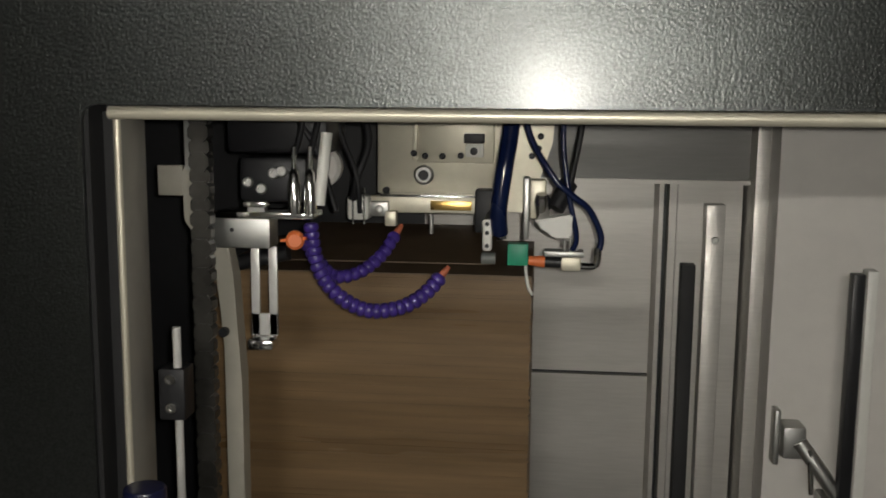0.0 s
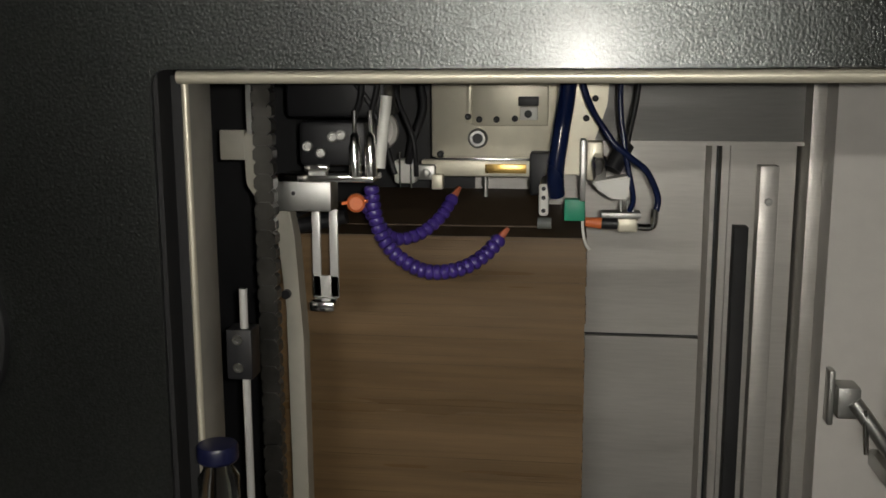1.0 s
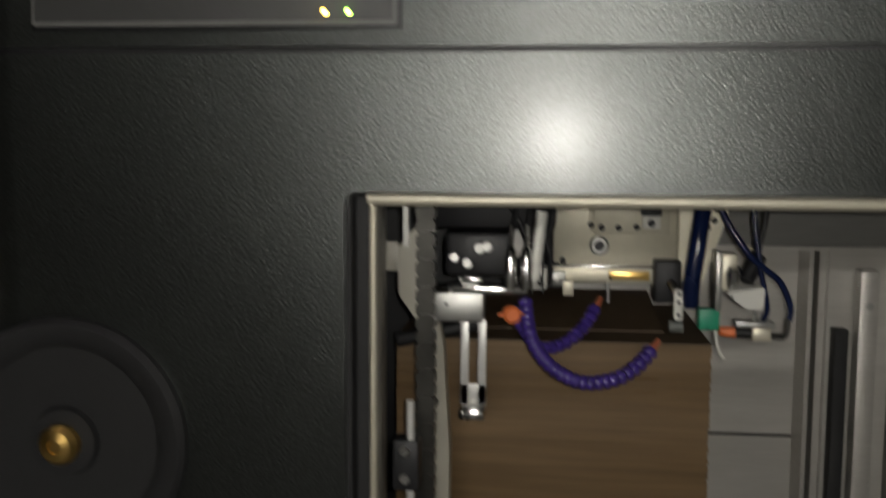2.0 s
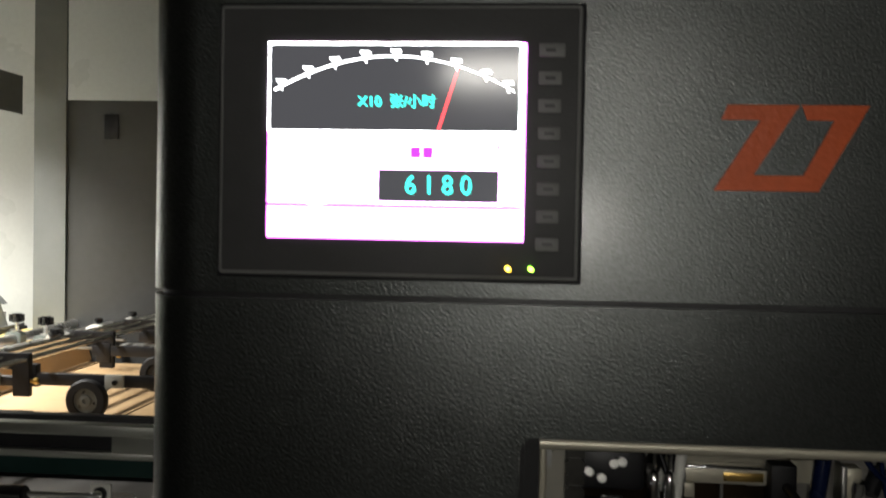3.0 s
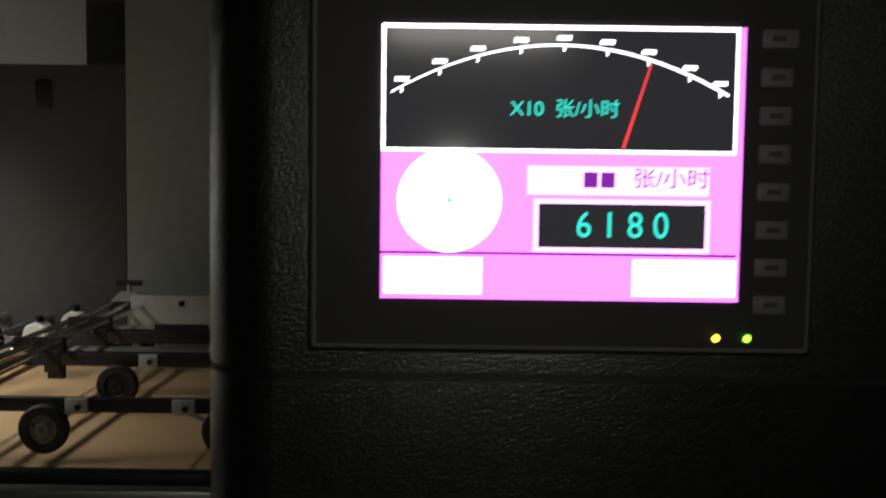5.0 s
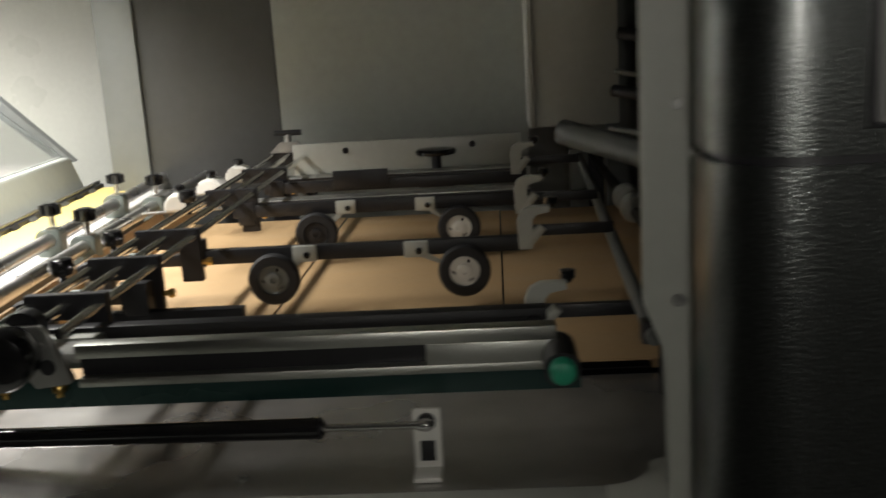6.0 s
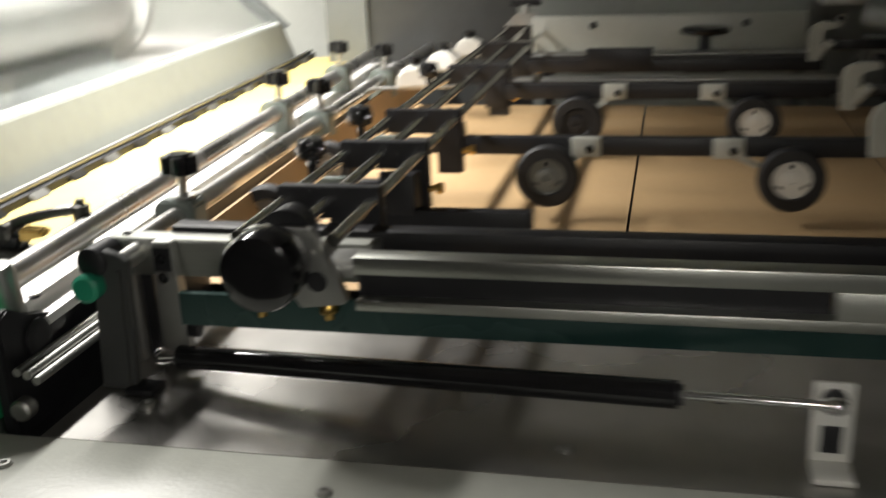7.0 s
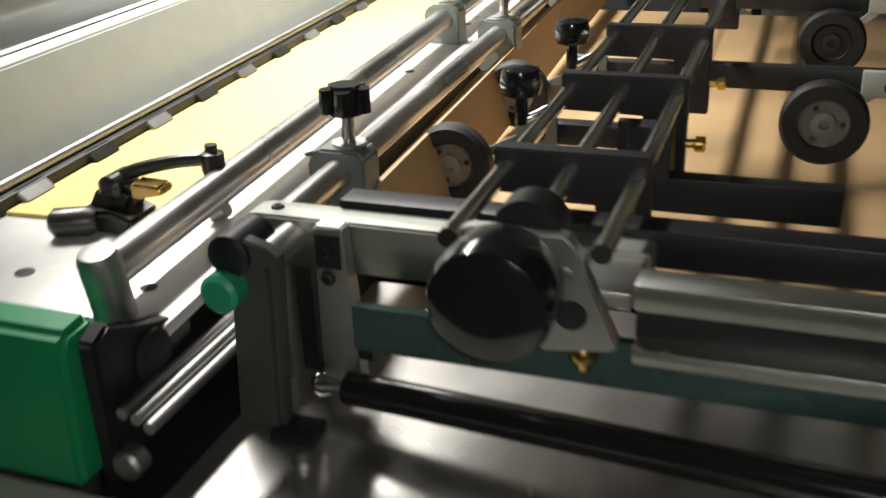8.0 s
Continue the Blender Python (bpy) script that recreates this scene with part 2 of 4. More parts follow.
single("ceiling", box(-6.2, 6.2, -5.2, 6.2, 5, 5.1), WALLM, "plain pale hall ceiling", "ceiling", kind="structure")

hl = thing("hall_lamp", (0.1, -4.97, 2.2), "lit long hall lamp on the facing wall", "lamp")
part("housing", box(-0.42, 0.62, -4.999, -4.93, 2.1, 2.3, 0.01), WHITE, hl)
part("diffuser", box(-0.38, 0.58, -4.9298, -4.92, 2.155, 2.245, 0.004), TUBEM, hl, "glowing white diffuser")

# ---------- dark cabinet with window ----------
WX, WZ, WR, WB = 0.132, 1.153, 0.86, 0.42   # window: left, top, right, bottom
LX = 0.1255   # left edge of the set-back lip
cab = thing("machine_cabinet", (0.4, 0.03, 0), "dark grey hammered-paint machine cabinet with a window", "cabinet")


def rounded_front(z0, z1, x0, x1):
    """A front sheet whose left edge is rolled back in a wide curve."""
    out = [(x1, 0.0)]
    for k in range(9):
        a = radians(90 * k / 8)
        out.append((x0 + 0.05 - 0.05 * math.sin(a), 0.05 - 0.05 * math.cos(a)))
    out += [(x0, 0.075), (x0 + 0.004, 0.075)]
    for k in range(8, -1, -1):
        a = radians(90 * k / 8)
        out.append((x0 + 0.05 - 0.046 * math.sin(a), 0.05 - 0.046 * math.cos(a)))
    out.append((x1, 0.004))
    return prism(out, "z", z0, z1)


part("upper_panel", rounded_front(1.2735, 1.85, -0.219, 1.3), DARK, cab, "dark hammered upper panel round the touch screen")
part("side_panel", rounded_front(0.08, 1.2685, -0.219, 0.106), DARK, cab)
part("lintel_panel", box(0.1055, 1.3, 0.0, 0.004, WZ + 0.006, 1.2685), DARK, cab)
part("right_panel", box(WR + 0.012, 1.3, 0.0, 0.004, 0.08, WZ + 0.006), DARK, cab)
part("bottom_panel", box(0.1055, WR + 0.012, 0.0, 0.004, 0.08, WB - 0.006), DARK, cab)
seam = rounded_front(1.262, 1.28, -0.214, 1.3)
bmesh.ops.translate(seam, vec=(0, 0.005, 0), verts=seam.verts[:])
part("seam_channel", seam, BLACK, cab)
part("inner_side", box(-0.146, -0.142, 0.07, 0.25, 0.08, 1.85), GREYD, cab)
part("base", box(-0.14, 1.3, 0.03, 1.9, 0.0, 0.08), BLACK, cab)
part("roof", box(-0.219, 1.3, 0.0, 1.93, 1.85, 1.87), DARK, cab)
part("rear_panel", box(-0.07, 1.3, 1.9, 1.92, 0.0, 1.85), GREYD, cab)
part("right_side", box(1.296, 1.3, 0.01, 1.9, 0.0, 1.85), GREYD, cab)
part("side_reveal", box(0.1062, 0.1102, 0.004, 0.034, WB - 0.006, WZ + 0.006), RUBBER, cab, "black set-back edge beside the window")
part("reveal_face", box(0.1102, LX + 0.0005, 0.029, 0.034, WB - 0.006, WZ + 0.001), RUBBER, cab)
part("top_reveal", box(0.1102, WR, 0.0042, 0.034, WZ + 0.0062, WZ + 0.0092), RUBBER, cab)
corner_fill = [(0.1062, WZ + 0.006), (0.1062, WZ - 0.008)] + [(0.1182 - 0.012 * math.cos(radians(15 * k)), WZ - 0.006 + 0.012 * math.sin(radians(15 * k))) for k in range(7)]
part("corner_fillet", prism(corner_fill, "y", 0.0, 0.004), DARK, cab)

lip = thing("window_lip", (0.5, 0.02, WB), "pale bare metal lip round the cabinet window", "window frame", kind="structure")
part("left_lip", box(LX + 0.0005, LX + 0.003, 0.02, 0.068, WB, WZ - 0.003, 0.001), LIPM, lip)
part("left_bead", rod((LX, 0.02, WB), (LX, 0.02, WZ), 0.003, n=12), CREAM, lip)
part("top_bead", rod((LX - 0.003, 0.014, WZ), (WR, 0.014, WZ), 0.0052, n=12), CREAM, lip)
part("top_lip", box(LX, WR, 0.014, 0.055, WZ - 0.003, WZ, 0.001), LIPM, lip)
part("right_lip", box(WR - 0.003, WR, -0.004, 0.043, WB, WZ - 0.003, 0.001), LIPM, lip)
part("bottom_lip", box(WX, WR, -0.004, 0.043, WB - 0.003, WB, 0.001), LIPM, lip)

# handwheel beside the window
hw = thing("handwheel", (-0.132, 0, 0.948), "black round handwheel with a brass hub on the cabinet", "handwheel")
part("disc", ring((-0.132, 0.0, 0.948), (0, -1, 0), [(0.105, 0.0), (0.105, 0.008), (0.1, 0.013), (0.088, 0.012), (0.08, 0.006), (0.03, 0.005), (0.028, 0.011), (0.016, 0.012)], 48), RUBBER, hw)
part("hub", ring((-0.132, 0.0, 0.948), (0, -1, 0), [(0.017, 0.0115), (0.017, 0.019), (0.013, 0.024), (0.006, 0.026), (0.005, 0.024)], 20), BRASS, hw, "shiny brass hub nut")

# oil cup at the window's left edge
cup = thing("oil_bottle", (0.154, -0.02, 0.77), "small clear oil bottle with a blue cap", "bottle")
part("cap", ring((0.154, -0.02, 0.852), (0, 0, 1), [(0.015, 0), (0.0165, 0.002), (0.0165, 0.012), (0.0155, 0.014), (0.013, 0.0145)], 22), NAVY, cup, "ribbed dark blue cap")
part("bottle", ring((0.154, -0.02, 0.78), (0, 0, 1), [(0.015, 0), (0.0165, 0.004), (0.0165, 0.058), (0.012, 0.066), (0.012, 0.071)], 22), BOTTLE, cup)
part("bracket", box(0.1105, 0.168, -0.035, 0.0285, 0.766, 0.7795, 0.002), BLACK, cup)

# ---------- touch screen ----------
S = 1.40
hmi = thing("touch_screen", (0, 0, S - 0.113), "lit operator touch screen in a charcoal bezel", "touch screen")
part("surround", box(-0.1495, 0.1525, -0.003, -0.0002, S - 0.1135, S + 0.1135, 0.001), BLACK, hmi)
part("bezel_edge", box(-0.147, 0.150, -0.009, -0.003, S - 0.111, S + 0.111, 0.003), BEZELEDGE, hmi, "thin grey outer rim")
part("bezel", box(-0.1435, 0.1465, -0.0105, -0.009, S - 0.1075, S + 0.1075, 0.0012), BEZEL, hmi)
display = part("display", box(-0.1055, 0.1055, -0.0115, -0.0105, S - 0.080, S + 0.080), LILAC, hmi, "glowing lilac display")
YF = -0.0115


def flat(name, x0, x1, z0, z1, mat, lift=0.0):
    return part(name, box(x0, x1, YF - 0.0004 - lift, YF + 0.0001 - lift, S + z0, S + z1), mat, display)


flat("gauge_rim", -0.1055, 0.1015, 0.0065, 0.080, SCRWHITE)
flat("gauge_field", -0.1035, 0.0998, 0.0085, 0.0775, SCRBLACK, 0.0005)
flat("panel_line", -0.1055, 0.1035, -0.0535, -0.052, SCRVIOLET)
flat("caption_field", -0.02, 0.0865, -0.018, -0.001, LILACHI)
flat("number_rim", -0.016, 0.0876, -0.0515, -0.0203, LILACHI)
flat("number_field", -0.013, 0.0846, -0.0487, -0.0231, SCRBLACK, 0.0005)
flat("left_key", -0.1035, -0.046, -0.077, -0.0555, SCRWHITE)
flat("right_key", 0.043, 0.1035, -0.077, -0.0555, SCRWHITE)
part("dial_disc", ring((-0.0655, YF, S - 0.022), (0, -1, 0), [(0.0305, 0), (0.0305, 0.0005)], 40), SCRWHITE, display, "white round lamp symbol")
part("dial_dot", ring((-0.0655, YF - 0.0006, S - 0.022), (0, -1, 0), [(0.0018, 0), (0.0018, 0.0004)], 12), SCRCYAN, display)


def arc_at(x):
    return 0.068 - 0.028 * ((x + 0.002) / 0.098) ** 2


arc = bmesh.new()
for k in range(24):
    xa, xb = -0.098 + 0.196 * k / 24 - 0.002, -0.098 + 0.196 * (k + 1) / 24 - 0.002
    add_prism(arc, [(xa, S + arc_at(xa)), (xb, S + arc_at(xb)), (xb, S + arc_at(xb) + 0.0012), (xa, S + arc_at(xa) + 0.0012)], "y", YF - 0.0014, YF - 0.001)
part("gauge_arc", arc, SCRWHITE, display, "white speed scale")
for xa in (-0.094, -0.072, -0.05, -0.025, 0.0, 0.025, 0.049, 0.073, 0.091):
    part("scale_mark", box(xa - 0.004, xa + 0.004, YF - 0.0014, YF - 0.001, S + arc_at(xa) + 0.0035, S + arc_at(xa) + 0.006), SCRWHITE, display)
    part("scale_tick", box(xa - 0.0005, xa + 0.0005, YF - 0.0014, YF - 0.001, S + arc_at(xa) - 0.003, S + arc_at(xa)), SCRWHITE, display)
part("needle", prism([(0.0345, S + 0.0095), (0.0363, S + 0.0095), (0.0515, S + 0.060), (0.0505, S + 0.060)], "y", YF - 0.0018, YF - 0.0015), SCRRED, display, "thin red needle")


def writing(name, text, x, z, size, mat, parent, y, width=1.0):
    cu = bpy.data.curves.new(name, "FONT")
    cu.body, cu.size, cu.align_x, cu.align_y, cu.extrude = text, size, "CENTER", "CENTER", 0.0002
    tmp = bpy.data.objects.new(name, cu)
    scene.collection.objects.link(tmp)
    me = bpy.data.meshes.new_from_object(tmp.evaluated_get(bpy.context.evaluated_depsgraph_get()))
    bpy.data.objects.remove(tmp)
    me.transform(Matrix.Translation(Vector((x, y, z)) - ORG[parent.name]) @ pose(0, 0, 0, 90) @ Matrix.Diagonal((width, 1, 1, 1)))
    me.materials.clear()
    me.materials.append(mat)
    ob = new(name, me)
    ob.parent = parent
    ORG[ob.name] = ORG[parent.name]
    return ob


writing("speed_number", "6 1 8 0", 0.036, S - 0.036, 0.0215, SCRCYAN, display, YF - 0.0016, 0.9)
writing("gauge_caption", "X10  张/小时", 0.001, S + 0.0315, 0.0115, SCRCYAN, display, YF - 0.0016)
writing("speed_caption", "张/小时", 0.064, S - 0.0085, 0.0125, SCRVIOLET, display, YF - 0.0012, 1.1)
for xa in (0.017, 0.027):
    part("caption_bar", box(xa - 0.004, xa + 0.004, YF - 0.0012, YF - 0.0008, S - 0.0135, S - 0.0045), SCRVIOLET, display)
for k in range(8):
    za = S + 0.074 - 0.0222 * k
    key = part("function_key", box(0.115, 0.136 if k == 0 else 0.1335, -0.0118, -0.0103, za - 0.0055, za + 0.0055, 0.0012), BEZELEDGE, hmi)
    part("key_mark", box(0.1205, 0.1285, -0.0122, -0.0117, za - 0.0015, za + 0.0015), BEZEL, key)
part("led", ring((0.0935, -0.0105, S - 0.1017), (0, -1, 0), [(0.0022, 0), (0.0022, 0.0007), (0.001, 0.0011)], 12), LEDY, hmi, "small amber light")
part("led", ring((0.112, -0.0105, S - 0.1017), (0, -1, 0), [(0.0022, 0), (0.0022, 0.0007), (0.001, 0.0011)], 12), LEDG, hmi, "small green light")

# orange angular emblem
emb = thing("emblem", (0.33, 0, 1.40), "orange angular emblem on the dark panel", "emblem")
for outline in ([(0.261, 1.421), (0.266, 1.433), (0.322, 1.433), (0.287, 1.377), (0.320, 1.377), (0.313, 1.3645), (0.2565, 1.3645), (0.292, 1.421)],
                [(0.320, 1.377), (0.326, 1.377), (0.349, 1.421), (0.328, 1.421), (0.3235, 1.433), (0.376, 1.433), (0.338, 1.3645), (0.313, 1.3645)]):
    part("stroke", prism(outline, "y", -0.0012, -0.0002), LOGO, emb)

# ---------- feeder behind the window ----------
single("wall_1", box(0.3, 0.6, 0.584, 0.59, 0.806, 1.3), STEEL, "brushed steel upper back sheet of the feeder", "wall panel", kind="structure")
single("wall_2", box(0.1, 0.6, 0.581, 0.59, 0.3, 0.802), STEEL, "brushed steel lower back sheet of the feeder", "wall panel", kind="structure")
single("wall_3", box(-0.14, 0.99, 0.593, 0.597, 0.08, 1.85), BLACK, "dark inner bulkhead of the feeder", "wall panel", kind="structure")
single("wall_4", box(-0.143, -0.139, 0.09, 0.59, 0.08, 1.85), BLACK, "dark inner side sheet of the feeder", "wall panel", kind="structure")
single("wall_5", box(0.985, 0.99, 0.01, 0.59, 0.08, 1.85), WHITEWALL, "white inner side sheet of the feeder", "wall panel", kind="structure")

hood = thing("feeder_hood", (0.6, 0.5, 1.07), "brushed steel hood box with a folded lower lip", "machine hood")
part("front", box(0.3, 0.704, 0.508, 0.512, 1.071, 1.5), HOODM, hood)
part("lip", box(0.3, 0.722, 0.5, 0.583, 1.066, 1.071), STEEL, hood)
part("end", box(0.700, 0.704, 0.512, 0.583, 1.071, 1.5), STEEL, hood)

guide = thing("pile_guide", (0.65, 0.5, 0.3), "brushed steel corner guide with vertical grooves", "guide rail")
part("channel_side", box(0.6005, 0.606, 0.53, 0.592, 0.3, 1.066), STEEL, guide)
part("groove", box(0.606, 0.613, 0.56, 0.592, 0.3, 1.066), BLACK, guide)
part("channel_middle", box(0.613, 0.622, 0.53, 0.592, 0.3, 1.066), STEEL, guide)
part("slot", box(0.627, 0.644, 0.497, 0.52, 0.3, 0.967, 0.001), RUBBER, guide, "long black slot")
part("channel_back", box(0.622, 0.7, 0.52, 0.592, 0.3, 1.066), STEEL, guide)
part("post", box(0.652, 0.674, 0.485, 0.51, 0.3, 1.043, 0.0008), STEEL, guide, "flat upright steel bar")
screw("screw", guide, (0.663, 0.485, 1.0), (0, -1, 0), 0.0045)
part("column", box(0.704, 0.7235, 0.47, 0.592, 0.3, 1.3, 0.0006), STEEL, guide)

side = thing("side_cover", (0.85, 0.45, 0.3), "white painted cover sheet beside the pile", "cover")
part("sheet", box(0.7195, 0.984, 0.42, 0.425, 0.3, 1.4), WHITEWALL, side)
part("fold", box(0.7195, 0.7235, 0.425, 0.469, 0.3, 1.4), WHITEWALL, side)

crank = thing("crank_handle", (0.745, 0.42, 0.78), "grey metal adjusting crank on the white cover", "crank")
part("flange", box(0.731, 0.738, 0.398, 0.4195, 0.74, 0.805, 0.002), ZINC, crank)
part("block", box(0.738, 0.764, 0.385, 0.419, 0.752, 0.79, 0.004), ZINC, crank)
part("arm", tube([(0.755, 0.38, 0.775), (0.775, 0.37, 0.748), (0.8, 0.365, 0.715), (0.83, 0.36, 0.70)], 0.0085), ZINC, crank)
part("pin", rod((0.764, 0.37, 0.77), (0.767, 0.365, 0.72), 0.003), CHROME, crank)
gate = thing("upright_stop", (0.815, 0.35, 0.72), "tall flat steel stop with a dark side", "stop bar")
part("bar", box(0.81, 0.822, 0.345, 0.365, 0.72, 0.99, 0.002), WHITE, gate)
part("dark_side", box(0.797, 0.8098, 0.35, 0.365, 0.73, 0.985, 0.001), BLACK, gate)
part("foot", box(0.79, 0.83, 0.34, 0.4195, 0.7, 0.72, 0.003), ZINC, gate)

for ob, dx, dz in ((crank, -0.006, 0.013), (gate, -0.011, 0.0)):
    ob.location.x += dx
    ob.location.z += dz

# stack of boards
pile = thing("board_stack", (0.29, 0.44, 0.3), "tall stack of brown board sheets with streaked edges", "stack of boards")
stack = bmesh.new()
z = 0.30
while z < 0.978:
    h = 0.0034
    add_box(stack, 0.10 + random.uniform(-0.0006, 0.0006), 0.446 + random.uniform(-0.0008, 0.0008), 0.309 + random.uniform(-0.00035, 0.00035), 0.575, z, z + h - 0.00005)
    z += h
tagged(part("sheet_edges", stack, PILE, pile), kind="stuff")
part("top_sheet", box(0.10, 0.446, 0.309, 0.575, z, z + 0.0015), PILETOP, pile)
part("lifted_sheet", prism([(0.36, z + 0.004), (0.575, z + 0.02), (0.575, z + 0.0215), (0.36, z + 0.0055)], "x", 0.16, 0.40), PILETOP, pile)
single("lift_platform", box(0.05, 0.5, 0.25, 0.575, 0.0, 0.299), BLACK, "dark lifting platform under the stack", "platform")

# separator head over the stack
head = thing("separator_head", (0.34, 0.42, 1.04), "nickel-plated separator head block with bolts and hoses", "machine head")
part("body", box(0.273, 0.412, 0.36, 0.42, 1.062, 1.2, 0.002), CREAM, head)
part("raised_plate", box(0.318, 0.402, 0.353, 0.361, 1.097, 1.2, 0.0015), CREAM, head)
part("rib", box(0.313, 0.319, 0.35, 0.3605, 1.1, 1.2, 0.001), CREAM, head)
part("side_ear", prism([(0.412, 1.2), (0.47, 1.2), (0.465, 1.12), (0.44, 1.045), (0.412, 1.045)], "y", 0.345, 0.36, 0.0015), CREAM, head, "tapered side plate")
for x, z in ((0.327, 1.146), (0.366, 1.147), (0.389, 1.147), (0.327, 1.104), (0.346, 1.104), (0.366, 1.105), (0.315, 1.107), (0.452, 1.127), (0.45, 1.114), (0.443, 1.106), (0.282, 1.155), (0.284, 1.066)):
    part("bolt", ring((x, 0.352 if x < 0.41 and z > 1.1 and x > 0.32 else 0.345 if x > 0.42 else 0.349, z), (0, -1, 0), [(0.0036, -0.008), (0.0036, 0.001), (0.0025, 0.0018), (0.0018, 0.0005)], 10), BLACK, head)
part("pipe_boss", ring((0.325, 0.36, 1.083), (0, -1, 0), [(0.011, 0), (0.011, 0.004), (0.0085, 0.006), (0.0062, 0.006), (0.0058, 0.001)], 24), ZINC, head)
part("boss_bore", ring((0.325, 0.356, 1.083), (0, -1, 0), [(0.0055, 0), (0.0055, 0.0015)], 18), BLACK, head)
part("sensor", box(0.370, 0.392, 0.338, 0.353, 1.119, 1.129, 0.001), BLACK, head)
part("sensor_foot", box(0.372, 0.391, 0.34, 0.353, 1.104, 1.118, 0.001), WHITE, head)
part("sensor_eye", ring((0.381, 0.34, 1.1105), (0, -1, 0), [(0.0042, 0), (0.0042, 0.001), (0.002, 0.0015)], 14), BLACK, head)
part("slide_bar", box(0.265, 0.384, 0.335, 0.349, 1.043, 1.061, 0.002), CREAM, head, "bright slide bar")
part("slide_groove", box(0.335, 0.38, 0.333, 0.336, 1.047, 1.057, 0.001), BRASS, head)
part("slide_edge", box(0.28, 0.384, 0.333, 0.36, 1.0605, 1.0635, 0.001), CHROME, head)
part("stem", rod((0.335, 0.345, 1.043), (0.335, 0.345, 1.02), 0.0025), ZINC, head)
part("bush", box(0.384, 0.413, 0.318, 0.348, 1.025, 1.071, 0.003), BLACK, head)
shuttle = thing("pusher", (0.262, 0.33, 1.05), "small white pusher block with two pins", "pusher")
part("block", box(0.243, 0.267, 0.318, 0.345, 1.036, 1.062, 0.004), WHITE, shuttle)
for x in (0.25, 0.262):
    part("pin", rod((x, 0.318, 1.032), (x, 0.318, 1.071), 0.0011), CHROME, shuttle)
part("link", box(0.266, 0.287, 0.325, 0.337, 1.04, 1.056, 0.0015), ZINC, shuttle)
part("nut", ring((0.277, 0.325, 1.047), (0, -1, 0), [(0.005, 0), (0.005, 0.003), (0.003, 0.004)], 12), ZINC, shuttle)
part("slider", box(0.284, 0.296, 0.322, 0.336, 1.03, 1.046, 0.001), CREAM, shuttle)

pin = thing("gripper", (0.40, 0.25, 1.02), "small chrome gripper, its shine painted white, with two bores", "gripper")
# white colour replaces the bright reflection of the chrome plate
part("plate", box(0.3965, 0.4065, 0.246, 0.252, 1.0165, 1.0485, 0.003), WHITE, pin)
for z in (1.022, 1.035, 1.044):
    part("bore", ring((0.4015, 0.246, z), (0, -1, 0), [(0.0022, 0), (0.0022, 0.0006)], 12), BLACK, pin)
part("shank", rod((0.4015, 0.252, 1.042), (0.4015, 0.33, 1.045), 0.005), BLACK, pin)
part("roller", rod((0.395, 0.27, 1.006), (0.409, 0.27, 1.006), 0.006), GREYD, pin)

flap = thing("blower_flap", (0.433, 0.25, 1.02), "bright green plastic block with a thin flexible tail", "flap")
part("block", box(0.422, 0.4425, 0.245, 0.262, 1.008, 1.0295, 0.0012), GREEN, flap)
part("tail", tube([(0.440, 0.253, 1.008), (0.441, 0.25, 0.997), (0.444, 0.247, 0.985), (0.448, 0.245, 0.979)], 0.0016, 8), WHITE, flap)
part("stem", rod((0.4175, 0.25, 1.034), (0.4175, 0.25, 1.05), 0.004), CHROME, flap)

noz = thing("suction_nozzle", (0.47, 0.26, 1.0), "white suction nozzle with orange valve and elbow fitting", "nozzle")
part("carrier", box(0.437, 0.4425, 0.24, 0.27, 1.03, 1.09, 0.001), ZINC, noz)
part("carrier_head", box(0.443, 0.459, 0.245, 0.27, 1.05, 1.088, 0.002), CREAM, noz)
part("elbow", ring((0.455, 0.245, 1.066), (0, -0.4, 1), [(0.007, -0.016), (0.008, -0.008), (0.008, 0.004), (0.0055, 0.010)], 16), CHROME, noz)
part("cover", prism([(0.447, 1.049), (0.485, 1.056), (0.484, 1.033), (0.466, 1.033), (0.456, 1.043)], "y", 0.235, 0.262, 0.002), WHITE, noz, "white angular cover")
part("motor", rod((0.468, 0.25, 1.06), (0.481, 0.26, 1.085), 0.009), BLACK, noz)
part("valve", rod((0.443, 0.25, 1.008), (0.459, 0.25, 1.007), 0.0045, 0.006), ORANGE, noz, "orange valve body")
part("collar", rod((0.459, 0.25, 1.007), (0.475, 0.25, 1.0065), 0.0055), BLACK, noz)
part("block", box(0.475, 0.494, 0.242, 0.26, 0.9995, 1.013, 0.0015), CREAM, noz)
part("rail", box(0.458, 0.497, 0.24, 0.262, 1.0135, 1.019, 0.001), ZINC, noz)
part("fitting", tube([(0.494, 0.25, 1.004), (0.505, 0.25, 1.0035), (0.51, 0.25, 1.007), (0.511, 0.25, 1.022)], 0.0035, 10, 4), CHROME, noz)
for x in (0.478, 0.484, 0.49):
    part("pin", rod((x, 0.25, 1.019), (x, 0.25, 1.03), 0.0014), ZINC, noz)

